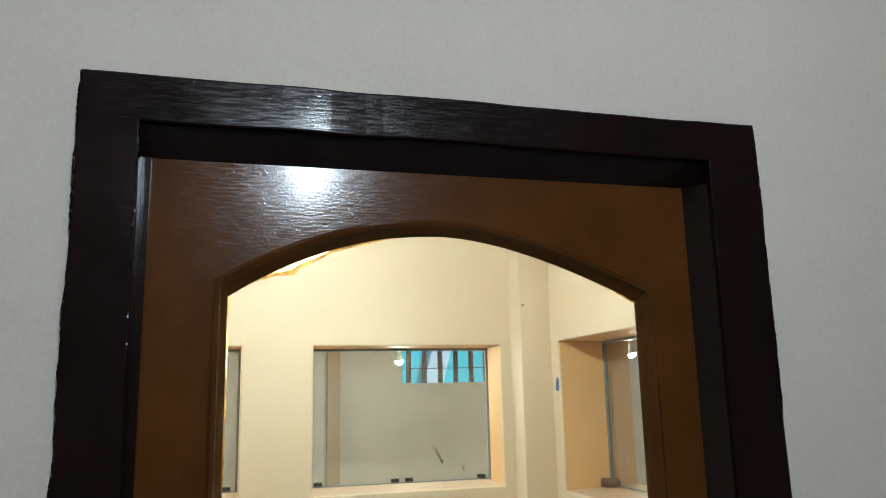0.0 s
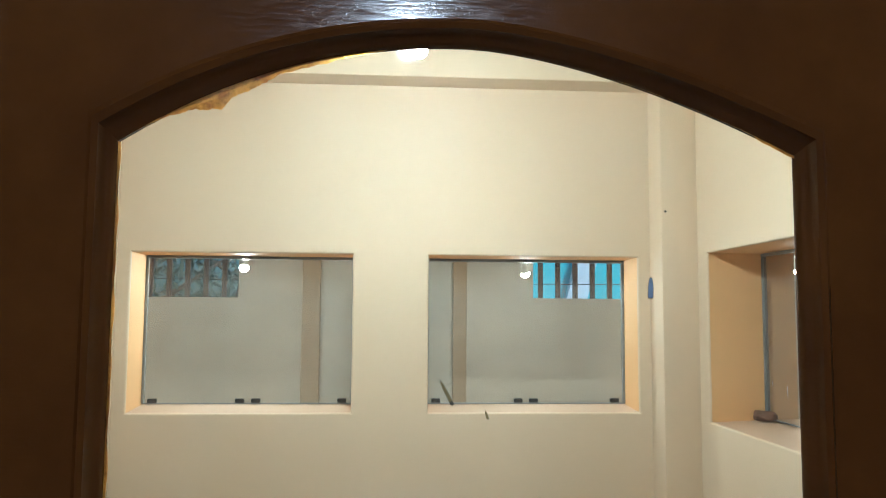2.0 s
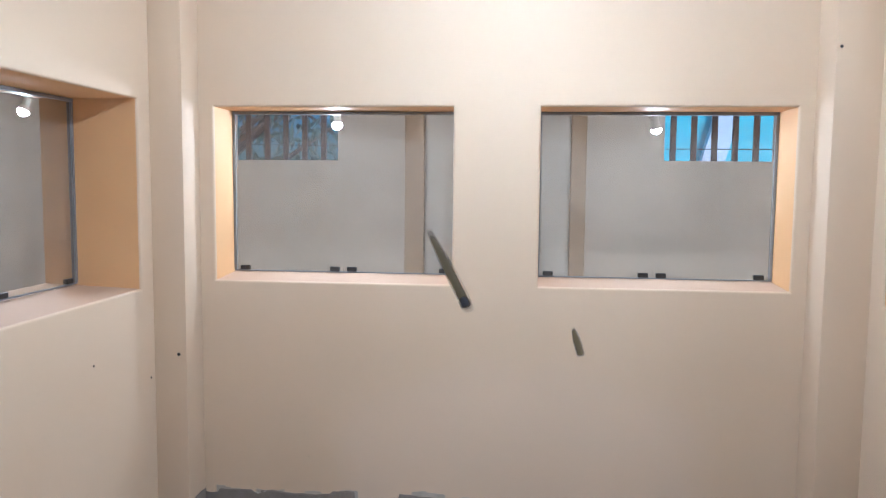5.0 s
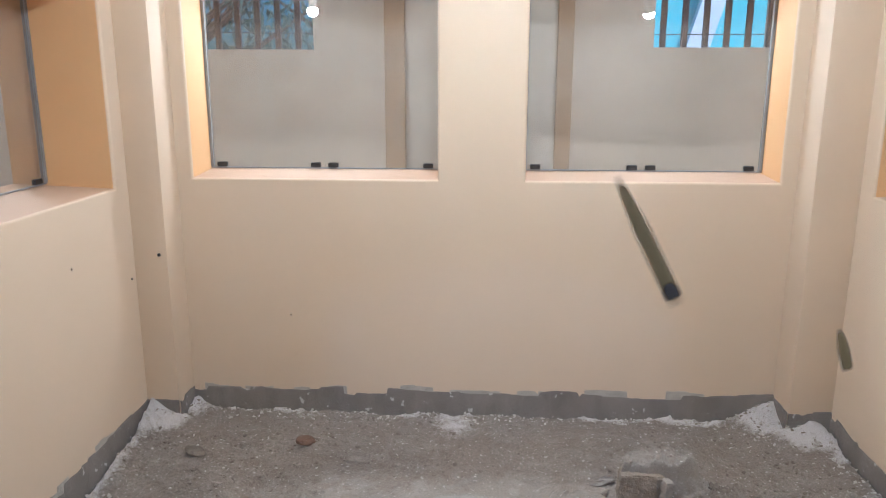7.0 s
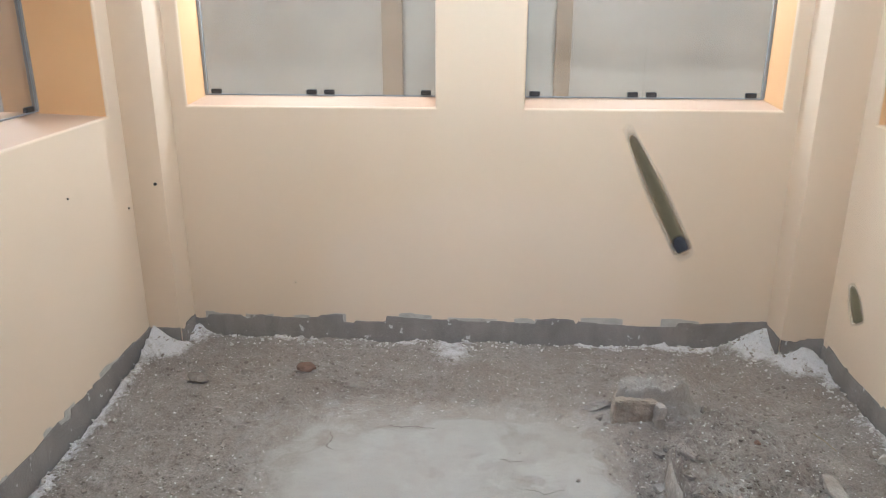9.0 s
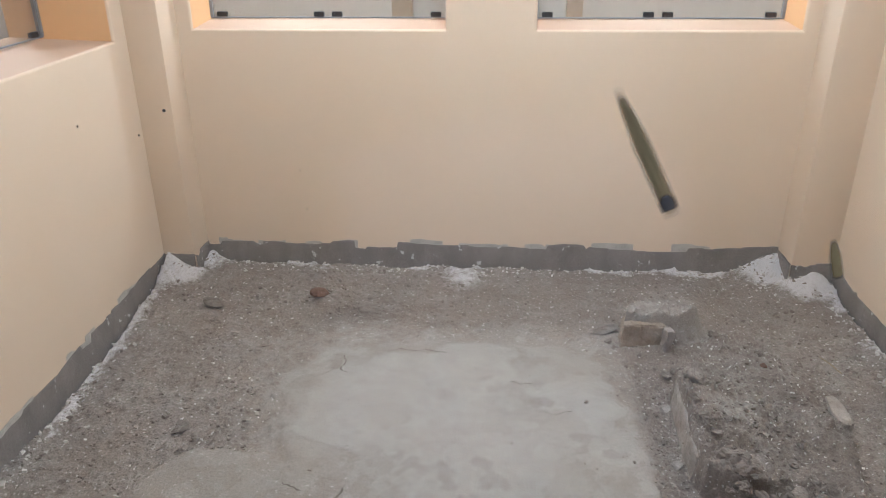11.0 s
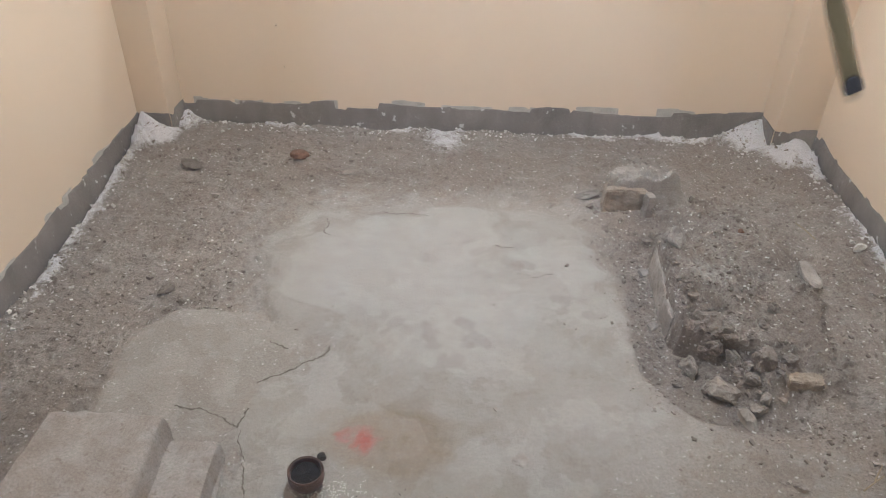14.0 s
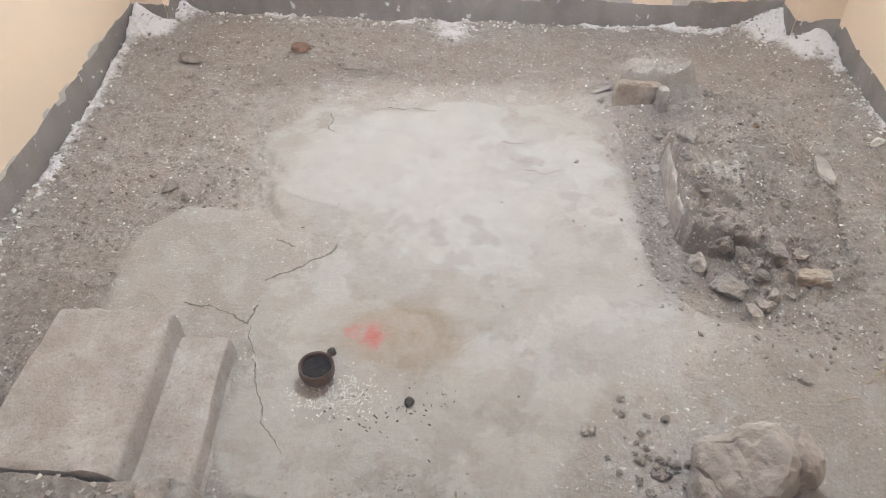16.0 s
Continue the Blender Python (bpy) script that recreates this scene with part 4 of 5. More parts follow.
red = 2.3 * np.exp(-(((gx + 0.350) / 0.072) ** 2 + ((gy - 1.30) / 0.062) ** 2)) * fbm(gx, gy, 22.0, 45, 6)
red = np.maximum(red, np.minimum(0.57, 3.0 * np.exp(-(((gx + 0.28) / 0.145) ** 2 + ((gy - 1.305) / 0.095) ** 2)) * fbm(gx, gy, 12.0, 44, 6)))
crack_pts = [(-0.884, 1.391), (-0.807, 1.378), (-0.744, 1.352), (-0.681, 1.322), (-0.674, 1.36), (-0.665, 1.404)]
crack_two = [(-0.681, 1.322), (-0.657, 1.258), (-0.629, 1.202), (-0.60, 1.111), (-0.574, 1.061), (-0.569, 1.011), (-0.541, 0.948), (-0.516, 0.911)]
clumps = fbm(gx, gy, 20.0, 2, 6)
earth_h = (fbm(gx, gy, 4.0, 1) - 0.5) * 0.030 + (clumps - 0.5) * 0.026 + np.clip(fbm(gx + ragged * 0.3, gy - ragged * 0.2, 37.0, 5, 4) - 0.58, 0, 1) * 0.05
screed_h = (fbm(gx, gy, 3.0, 3) - 0.5) * 0.010 + (fbm(gx, gy, 25.0, 4) - 0.5) * 0.0025
soft = np.clip(np.maximum(sheet, lower), 0, 1)
gz = FLOOR + soft * (screed_h + 0.007) - 0.004 * lower * (1 - sheet) + 0.003 * bright + (1 - soft) * earth_h * (1 - 0.7 * trodden)
gz += 0.012 * step(0.16, 0.03, wall_d) * (fbm(gx, gy, 9.0, 61) - 0.3) * (1 - 0.3 * soft)
# the earth lies lower along the walls, with a cleft where it has shrunk from the cement
gz -= 0.022 * step(0.30, 0.0, FY - gy) + 0.062 * step(-1.05, -1.55, gx) * step(3.0, 2.4, gy)
gz -= 0.040 * step(0.020, 0.005, wall_d) * step(0.36, 0.52, fbm(gx, gy, 5.0, 69))
gz += piles * (0.8 + 0.5 * fbm(gx, gy, 18.0, 68)) + 0.010 * step(0.3, 0.8, lime) * fbm(gx, gy, 30.0, 70)
gz += (0.105 + 0.03 * fbm(gx, gy, 9.0, 66)) * step(0.805, 0.77, gy + (fbm(gx, gy, 13.0, 67) - 0.5) * 0.02) * step(-0.60, -0.66, gx)
gz += 0.02 * np.exp(-((gx - 1.2) / 0.35) ** 2 - ((gy - 1.9) / 0.9) ** 2)
gz -= 0.016 * step(-0.02, 0.05, d4)
dark_tint = np.zeros(gx.shape)
# stains and chips in the cement
for px, py, rx, ry in ((-0.104, 1.614, 0.045, 0.030), (-0.046, 1.72, 0.040, 0.024), (-0.083, 1.80, 0.035, 0.016), (-0.18, 1.74, 0.030, 0.05), (0.127, 2.135, 0.05, 0.035), (0.357, 1.875, 0.045, 0.030), (0.253, 1.95, 0.03, 0.018),
                       (0.442, 2.04, 0.055, 0.022), (0.027, 1.06, 0.052, 0.040), (-0.248, 0.875, 0.045, 0.05), (-0.187, 0.85, 0.05, 0.03), (-0.642, 2.356, 0.020, 0.045), (-0.35, 2.44, 0.09, 0.012), (0.772, 1.275, 0.05, 0.03), (-0.02, 1.55, 0.02, 0.015), (0.10, 1.50, 0.02, 0.012)):
    dark_tint = np.maximum(dark_tint, 0.17 * step(1.15, 0.85, np.hypot((gx - px) / rx, (gy - py) / ry) + (fbm(gx, gy, 22.0, 64, 6) - 0.5) * 3.4))
dark_tint = np.maximum(dark_tint, 0.16 * step(0.20, 0.05, np.hypot(gx + 0.34, (gy - 1.77) * 0.9)) * step(0.45, 0.60, fbm(gx, gy, 24.0, 77, 5)))
# darker soil in the hollow round the heap
dark_tint = np.maximum(dark_tint, (0.17 + 0.34 * (fbm(gx, gy, 9.0, 65, 5) - 0.4)) * step(-0.015, 0.03, d4))
dark_tint = np.maximum(dark_tint, 0.10 * step(0.50, 0.62, fbm(gx, gy, 2.2, 63, 5)) * (1 - soft) * (1 - trodden))
dark_tint *= 1 - 0.9 * step(0.2, 0.5, lime)
floor = grid_mesh("floor", gx, gy, gz, [GROUND], np.stack([screed_mask, lime, np.clip(red, 0, 1), dark_tint], -1))
tagged(floor, "bare earth with a worn patch of old cement and lime dust", "floor", kind="structure")


def ground_z(x, y):
    i = int(round((x - gx[0, 0]) / (gx[1, 0] - gx[0, 0])))
    j = int(round((y - gy[0, 0]) / (gy[0, 1] - gy[0, 0])))
    return float(gz[min(max(i, 0), NX - 1), min(max(j, 0), NYG - 1)])


def crack_line(pts, width, seed):
    """A hairline break in the old cement: a narrow dark cleft that wanders and branches."""
    rng = random.Random(seed)
    bm = bmesh.new()
    prev = None
    off = 0.0
    for (x0, y0), (x1, y1) in zip(pts, pts[1:]):
        n = max(2, int(math.hypot(x1 - x0, y1 - y0) / 0.007))
        for k in range(n):
            f = k / n
            off = 0.90 * off + rng.gauss(0, 0.0028)
            nx, ny = -(y1 - y0), x1 - x0
            l = math.hypot(nx, ny)
            x, y = x0 + (x1 - x0) * f + nx / l * off, y0 + (y1 - y0) * f + ny / l * off
            w = width * rng.uniform(0.10, 0.85)
            a = bm.verts.new((x - nx / l * w, y - ny / l * w, ground_z(x, y) + 0.0022))
            m = bm.verts.new((x, y, ground_z(x, y) + 0.0012))
            b = bm.verts.new((x + nx / l * w, y + ny / l * w, ground_z(x, y) + 0.0022))
            if prev:
                bm.faces.new((prev[0], a, m, prev[1]))
                bm.faces.new((prev[1], m, b, prev[2]))
            prev = (a, m, b)
    bmesh.ops.recalc_face_normals(bm, faces=bm.faces[:])
    return part("crack", bm, CLEFT, floor, "dark crack in the old cement")


crack_line(crack_pts, 0.0048, 1)
crack_line(crack_two, 0.0026, 2)
crack_line([(-0.673, 1.495), (-0.629, 1.528), (-0.572, 1.58), (-0.511, 1.627), (-0.483, 1.675)], 0.0052, 3)
crack_line([(-0.42, 2.46), (-0.36, 2.44), (-0.30, 2.45), (-0.22, 2.43)], 0.0030, 4)
crack_line([(-0.62, 2.40), (-0.60, 2.36), (-0.615, 2.30), (-0.59, 2.27)], 0.0035, 5)
crack_line([(-0.679, 1.681), (-0.641, 1.665), (-0.61, 1.646)], 0.0050, 6)
crack_line([(0.02, 2.25), (0.06, 2.23), (0.11, 2.24)], 0.0030, 8)
crack_line([(0.10, 2.09), (0.17, 2.07), (0.24, 2.09)], 0.0018, 7)

# ---------------------------------------------------------------- the heap of broken masonry
MX0, MX1, MY0, MY1, MNX, MNY = 0.34, 1.36, 1.34, 2.98, 280, 440
mx, my = np.meshgrid(np.linspace(MX0, MX1, MNX), np.linspace(MY0, MY1, MNY), indexing="ij")
jag = (fbm(mx, my, 9.0, 71, 5) - 0.5) * 0.14
fine = fbm(mx, my, 26.0, 72, 5) - 0.5
lumps = np.clip(fbm(mx, my, 34.0, 75, 3) - 0.52, 0, 1)
body = inside([(0.60, 2.20), (0.66, 2.25), (0.85, 2.27), (1.00, 2.16), (1.01, 1.85), (1.00, 1.62), (0.93, 1.575), (0.85, 1.60), (0.78, 1.665), (0.66, 1.68), (0.588, 1.72), (0.584, 1.90), (0.592, 2.06)], mx + jag * 0.2, my + jag * 0.2)
block = inside([(0.452, 2.555), (0.64, 2.565), (0.82, 2.54), (0.86, 2.66), (0.80, 2.75), (0.58, 2.74), (0.50, 2.66)], mx + jag * 0.25, my + jag * 0.25)
saddle = 0.080 * np.exp(-(((mx - 0.83) / 0.14) ** 2 + ((my - 2.42) / 0.17) ** 2)) + 0.05 * np.exp(-(((mx - 1.0) / 0.16) ** 2 + ((my - 2.2) / 0.25) ** 2))
slope = 0.172 - 0.30 * np.clip(mx - 0.60, 0, 1) - 0.035 * step(2.0, 1.72, my)
hb = np.clip((body + 0.010) / (0.016 + 0.05 * step(1.74, 1.64, my) + 0.05 * step(0.75, 0.95, mx)), 0, 1) * np.maximum(slope, 0.05) * (1 + 0.30 * fine)
ht = np.clip((block + 0.006) / (0.020 + 0.10 * step(0.66, 0.82, mx) + 0.05 * step(2.64, 2.72, my)), 0, 1) * (0.158 - 0.16 * np.clip(mx - 0.66, 0, 1)) * (1 + 0.18 * fine)
spread = 0.045 * step(-0.16, 0.02, body) * (0.35 + fbm(mx, my, 8.0, 73)) * step(0.56, 0.72, mx)
rubbly = 0.050 * np.exp(-(((mx - 0.80) / 0.15) ** 2 + ((my - 1.63) / 0.09) ** 2)) * (0.2 + 1.6 * fbm(mx, my, 20.0, 74))
mz = np.maximum.reduce([hb, ht, spread + saddle]) + rubbly + fine * 0.012 + lumps * 0.075 * step(0.4, 0.6, fbm(mx, my, 6.0, 76))
border = step(0.0, 0.12, np.minimum.reduce([mx - MX0, MX1 - mx, my - MY0, MY1 - my]))
mz = mz * border - 0.022
base = np.vectorize(ground_z)(mx, my)
heap_mix = np.zeros(mx.shape + (4,))
dust = 0.75 * np.exp(-(((mx - 0.745) / 0.095) ** 2 + ((my - 2.03) / 0.07) ** 2)) + 0.85 * step(-0.01, 0.02, block) * step(0.88, 0.78, mx)
heap_mix[..., 0] = np.minimum(0.62, dust * (0.65 + 0.8 * fbm(mx, my, 11.0, 80, 5)))
# patchy darker soil, a dark near end, contact shade painted along the left foot
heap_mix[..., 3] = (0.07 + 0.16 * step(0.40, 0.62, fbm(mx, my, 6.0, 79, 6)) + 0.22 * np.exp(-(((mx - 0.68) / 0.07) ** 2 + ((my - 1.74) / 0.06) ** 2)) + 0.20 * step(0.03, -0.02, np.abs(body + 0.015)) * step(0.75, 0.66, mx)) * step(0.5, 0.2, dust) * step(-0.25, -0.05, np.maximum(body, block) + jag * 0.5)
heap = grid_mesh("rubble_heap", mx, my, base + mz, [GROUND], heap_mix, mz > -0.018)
tagged(heap, "heap of broken masonry and soil on the earth floor", "rubble heap")


def heap_z(x, y):
    i = int(round((x - MX0) / ((MX1 - MX0) / (MNX - 1))))
    j = int(round((y - MY0) / ((MY1 - MY0) / (MNY - 1))))
    g = ground_z(x, y)
    if 0 <= i < MNX and 0 <= j < MNY:
        return max(g, float(base[i, j] + mz[i, j]))
    return g


def stone(name, x, y, size, seed, mat, label, category, turn=(0, 0, 0), sink=0.25, group="", sub=3, rough=0.22, cuts=7, square=0.0, foot=None, block=False):
    """A stone on the ground or the heap, sunk by a share of its depth; foot: the height of its underside where it stands deep in the soil."""
    bm = broken_block(size, seed, turn=turn) if block else rock_bm(size, seed, sub, rough, cuts, turn=turn, square=square)
    low = min(v.co.z for v in bm.verts)
    ob = part(name, bm, mat, smooth=False)
    ob.location = (x, y, heap_z(x, y) - low * (1 - sink) if foot is None else foot - low)
    return tagged(ob, label, category, group)


# blocks standing in the heap
HB = "blocks in the heap"
OCHRE = mottled("crumbling_ochre_brick", (0.27, 0.220, 0.172), (0.40, 0.350, 0.298), 26.0, 0.95, 70, 1.0, 0.008)
stone("masonry_block", 0.548, 2.580, (0.084, 0.034, 0.062), 43, OCHRE, "crumbling ochre brick face under a crust of dust", "masonry block", (0.05, 0.04, 0.06), 0.30, HB, foot=-0.010, block=True)
stone("masonry_block", 0.640, 2.538, (0.016, 0.026, 0.060), 42, STONE, "pale upright shard against the ochre brick", "masonry block", (0.05, 0.0, 0.25), 0.25, HB, foot=-0.012, block=True)
stone("masonry_block", 0.420, 2.645, (0.060, 0.020, 0.018), 52, STONE, "thin pale broken sliver beside the ochre brick", "masonry block", (0.05, -0.12, 0.35), 0.35, HB, 4, 0.25, 6, 0.4)
stone("masonry_block", 0.596, 1.985, (0.018, 0.200, 0.068), 54, STONE, "long pale plaster edge of a fallen piece of wall", "masonry block", (0.02, 0.07, -0.05), 0.22, HB, foot=-0.038, block=True)
stone("masonry_block", 0.640, 2.150, (0.036, 0.050, 0.036), 44, ROCK, "knobbly pale lump at the head of the heap", "masonry block", (0.1, 0.1, 0.5), 0.62, HB, 4, 0.34, 6)
stone("masonry_block", 0.678, 1.765, (0.050, 0.040, 0.034), 46, CLOD, "dark knobbly clod on the heap", "masonry block", (0.1, -0.16, 0.5), 0.62, HB, 4, 0.42, 4)
stone("masonry_block", 0.722, 1.725, (0.032, 0.028, 0.030), 56, CLOD, "dark knobbly clod on the heap", "masonry block", (0.4, 0.16, 1.5), 0.62, HB, 4, 0.42, 4)
stone("masonry_block", 0.690, 1.690, (0.026, 0.024, 0.024), 57, CLOD, "dark knobbly clod on the heap", "masonry block", (0.4, 0.5, 2.5), 0.62, HB, 4, 0.38, 4)
stone("masonry_block", 0.617, 1.655, (0.022, 0.042, 0.034), 58, ROCK, "dusty lump at the end of the plaster edge", "masonry block", (0.2, 0.1, 0.2), 0.62, HB, 4, 0.28, 6)
stone("masonry_block", 0.745, 1.655, (0.020, 0.042, 0.026), 59, CLOD, "long grey lump on the front of the heap", "masonry block", (0.3, 0.1, 0.45), 0.62, HB, 4, 0.22, 7)
stone("masonry_block", 0.828, 1.640, (0.058, 0.040, 0.040), 47, CLOD, "angular masonry lump on the heap", "masonry block", (0.2, 0.3, 0.7), 0.62, HB, 4, 0.2, 8, 0.5)
stone("masonry_block", 0.903, 1.640, (0.032, 0.030, 0.034), 48, CLOD, "grey masonry lump on the heap", "masonry block", (0.2, 0.3, 0.2), 0.62, HB, 4, 0.25, 8)
stone("masonry_block", 0.697, 1.565, (0.064, 0.046, 0.034), 49, ROCK, "flat dusty lump at the foot of the heap", "masonry block", (0.15, 0.2, 0.5), 0.62, HB, 4, 0.2, 7)
stone("masonry_block", 0.782, 1.585, (0.024, 0.034, 0.028), 60, CLOD, "upright grey lump at the foot of the heap", "masonry block", (0.3, 0.1, 0.9), 0.62, HB, 4, 0.24, 7)
stone("masonry_block", 1.115, 2.10, (0.035, 0.075, 0.022), 50, STONE, "flat pale stone beside the heap", "masonry block", (0.0, 0.1, 0.1), 0.45, HB, 4, 0.15, 6, 0.5)
stone("masonry_block", 0.566, 2.148, (0.022, 0.022, 0.012), 51, STONE, "small pale tile piece beside the heap", "masonry block", (0.1, 0.1, 0.4), 0.2, HB, 2, 0.1, 5, 0.7)
stone("masonry_block", 0.540, 1.850, (0.026, 0.016, 0.010), 61, STONE, "small pale tile piece beside the heap", "masonry block", (0.1, 0.1, 0.7), 0.2, HB, 2, 0.1, 5, 0.7)
# large stone near the door, with a second piece leaning on it
BROWNROCK = mottled("earthy_broken_stone", (0.225, 0.195, 0.170), (0.365, 0.325, 0.292), 9.0, 0.92, 55, 0.9, 0.007)
stone("boulder", 0.556, 0.912, (0.104, 0.118, 0.112), 21, BROWNROCK, "large dusty broken stone lying on the earth", "stone", (0.1, -0.05, 0.3), 0.2, sub=5, rough=0.17, cuts=7)
stone("boulder", 0.648, 0.925, (0.066, 0.085, 0.092), 36, BROWNROCK, "dusty broken stone against a larger one", "stone", (0.1, 0.1, 0.2), 0.25, sub=5, rough=0.16, cuts=6)
stone("stone_flake", 0.472, 0.870, (0.032, 0.075, 0.065), 22, ROCK, "pale stone flake leaning on the boulder", "stone", (0.1, 0.25, 0.1), 0.25, sub=4)
stone("stone", 0.737, 1.450, (0.022, 0.050, 0.024), 23, STONE, "pale elongated stone chip on the earth", "stone", (0.1, 0, 0.25), 0.2, "stones by the heap")
stone("stone", 0.808, 1.528, (0.022, 0.020, 0.020), 62, STONE, "pale broken stone at the foot of the heap", "stone", (0.1, 0.3, 0.8), 0.2, "stones by the heap")
stone("stone", 0.770, 1.485, (0.026, 0.020, 0.018), 63, ROCK, "grey broken stone at the foot of the heap", "stone", (0.1, 0.3, 0.2), 0.2, "stones by the heap")
stone("brick_shard", 0.928, 1.578, (0.054, 0.024, 0.022), 24, OCHRE, "broken end of an ochre brick in the heap", "brick", (0.1, 0.05, 0.05), 0.75, block=True)
stone("brick_shard", -0.831, 2.885, (0.045, 0.036, 0.026), 25, BRICK, "rounded red brick shard on the earth", "brick", (0, 0.2, 0.6), 0.2, rough=0.15)
stone("brick_shard", 0.945, 2.330, (0.014, 0.012, 0.010), 29, BRICK, "small red brick crumb on the heap", "brick", (0, 0.2, 0.6), 0.2, rough=0.15)
stone("stone", -0.585, 2.775, (0.055, 0.036, 0.018), 26, ROCK, "flat grey stone on the earth", "stone", (0, 0.1, 0.3), 0.3)
stone("stone", -1.281, 2.790, (0.050, 0.036, 0.018), 64, CLOD, "flat brown stone on the earth", "stone", (0, 0.1, 0.1), 0.3)
stone("stone", -1.094, 1.927, (0.020, 0.040, 0.014), 65, CLOD, "dark slender stone on the earth", "stone", (0, 0.1, -0.5), 0.2)
stone("stone", 0.085, 1.255, (0.022, 0.024, 0.004), 27, STONE, "flat pale lime flake on the old cement", "stone", (0, 0, 0.3), 0.1)
stone("stone", 1.384, 2.313, (0.030, 0.020, 0.018), 28, CHALK, "small white stone on the earth", "stone", (0, 0, 0.3), 0.1)
rng = random.Random(77)
for k in range(34):
    a, r = rng.uniform(0, 6.28), abs(rng.gauss(0, 1))
    x, y = 0.77 + math.cos(a) * r * 0.095, 1.63 + math.sin(a) * r * 0.075
    s = rng.uniform(0.005, 0.017)
    stone("stone", x, y, (s, s * rng.uniform(0.6, 1.0), s * rng.uniform(0.5, 0.9)), 100 + k, CLOD if k % 3 else PEBBLE, "lump of dusty masonry rubble by the heap", "stone", (rng.uniform(-0.4, 0.4), rng.uniform(-0.4, 0.4), rng.uniform(0, 3)), 0.6, "stones by the heap", sub=3, rough=0.4, cuts=4)
for x, y, s in ((0.60, 2.34, 0.024), (0.575, 2.39, 0.016), (0.635, 2.38, 0.018), (0.56, 2.28, 0.012), (0.70, 1.72, 0.030), (0.735, 1.70, 0.024), (0.67, 1.745, 0.028), (0.72, 1.76, 0.022), (0.66, 1.69, 0.02),
                (0.735, 1.645, 0.022), (0.84, 2.62, 0.028), (0.86, 2.55, 0.024), (0.95, 2.42, 0.020), (0.42, 2.57, 0.018), (0.44, 2.53, 0.014), (0.62, 2.02, 0.02), (0.63, 1.92, 0.022), (0.65, 1.86, 0.018), (0.88, 1.83, 0.02), (0.93, 1.90, 0.016)):
    stone("stone", x, y, (s, s * 0.8, s * 0.6), int(x * 1000 + y * 100), CLOD, "dusty masonry lump against the heap", "stone", (0.2, 0.1, x * 9), 0.6, "stones by the heap", sub=3, rough=0.38, cuts=4)
for k in range(44):
    x, y = rng.gauss(0.375, 0.045), rng.gauss(0.955, 0.075)
    s = rng.uniform(0.005, 0.015)
    stone("stone", x, y, (s, s * rng.uniform(0.6, 1.0), s * 0.6), 200 + k, CLOD, "small dusty stone beside the boulder", "stone", (0.2, 0.2, rng.uniform(0, 3)), 0.3, "stones by the boulder", sub=3, rough=0.35, cuts=5)
for x, y, s in ((0.215, 1.03, 0.016), (0.235, 1.035, 0.014), (0.80, 1.215, 0.020), (0.76, 1.23, 0.012), (-1.35, 1.50, 0.014), (-1.05, 2.60, 0.02), (-1.10, 2.86, 0.024), (0.38, 2.95, 0.014),
                (-1.02, 1.87, 0.022), (-0.93, 1.84, 0.014), (-1.10, 1.94, 0.02), (-0.72, 0.745, 0.045), (-0.62, 0.76, 0.04), (-0.95, 0.70, 0.04)):
    stone("stone", x, y, (s, s * 0.7, s * 0.5), int(abs(x) * 1000 + y * 77), ROCK, "loose grey stone on the ground", "stone", (0.1, 0.1, x * 7), 0.25, "loose stones", sub=3)

# ---------------------------------------------------------------- stepped stone slab
def stepped_slab():
    prof = [(-1.150, -0.02), (-1.146, 0.135), (-1.136, 0.146), (-1.05, 0.150), (-0.95, 0.149), (-0.852, 0.147), (-0.842, 0.141), (-0.837, 0.130), (-0.824, 0.080), (-0.812, 0.076), (-0.76, 0.082), (-0.712, 0.084),
            (-0.701, 0.079), (-0.697, 0.070), (-0.690, 0.028), (-0.682, 0.022), (-0.676, -0.02)]
    fine = []
    for (x0, z0), (x1, z1) in zip(prof, prof[1:]):
        n = max(1, int(math.hypot(x1 - x0, z1 - z0) / 0.009))
        fine += [(x0 + (x1 - x0) * k / n, z0 + (z1 - z0) * k / n) for k in range(n)]
    fine.append(prof[-1])
    bm = bmesh.new()
    rows = []
    n = 42
    for j in range(n + 1):
        f = j / n
        row = []
        for x, z in fine:
            end = 1.256 - 0.012 * (x + 1.16) - (0.018 if x > -0.83 else 0)
            y = 0.785 + (end - 0.785) * f
            skew = -0.018 * (1 - f)
            p = Vector((x * 14, y * 14, z * 14))
            dz = noise.noise(p) * 0.004 + noise.noise(p * 0.3) * 0.007
            dx = noise.noise(p * 0.7 + Vector((9, 9, 9))) * 0.006
            edge_drop = -0.016 * max(0, 1 - min(f, 1 - f) / 0.03) * (0.5 + noise.noise(p * 1.3))
            row.append(bm.verts.new((x + dx - skew * (1 if x > -1.0 else -0.3), y + noise.noise(p * 0.8) * 0.004, z + dz + edge_drop)))
        rows.append(row)
    for a, b in zip(rows, rows[1:]):
        for k in range(len(a) - 1):
            bm.faces.new((a[k], a[k + 1], b[k + 1], b[k]))
    for row, flip in ((rows[0], False), (rows[-1], True)):
        foot = [bm.verts.new((v.co.x, v.co.y, -0.02)) for v in row]
        for k in range(len(row) - 1):
            q = (row[k], foot[k], foot[k + 1], row[k + 1])
            bm.faces.new(q)
    bmesh.ops.recalc_face_normals(bm, faces=bm.faces[:])
    return bm


tagged(part("stone_slab", stepped_slab(), SLAB, smooth=True), "dusty pinkish dressed stone slab with two shallow steps", "stone slab")

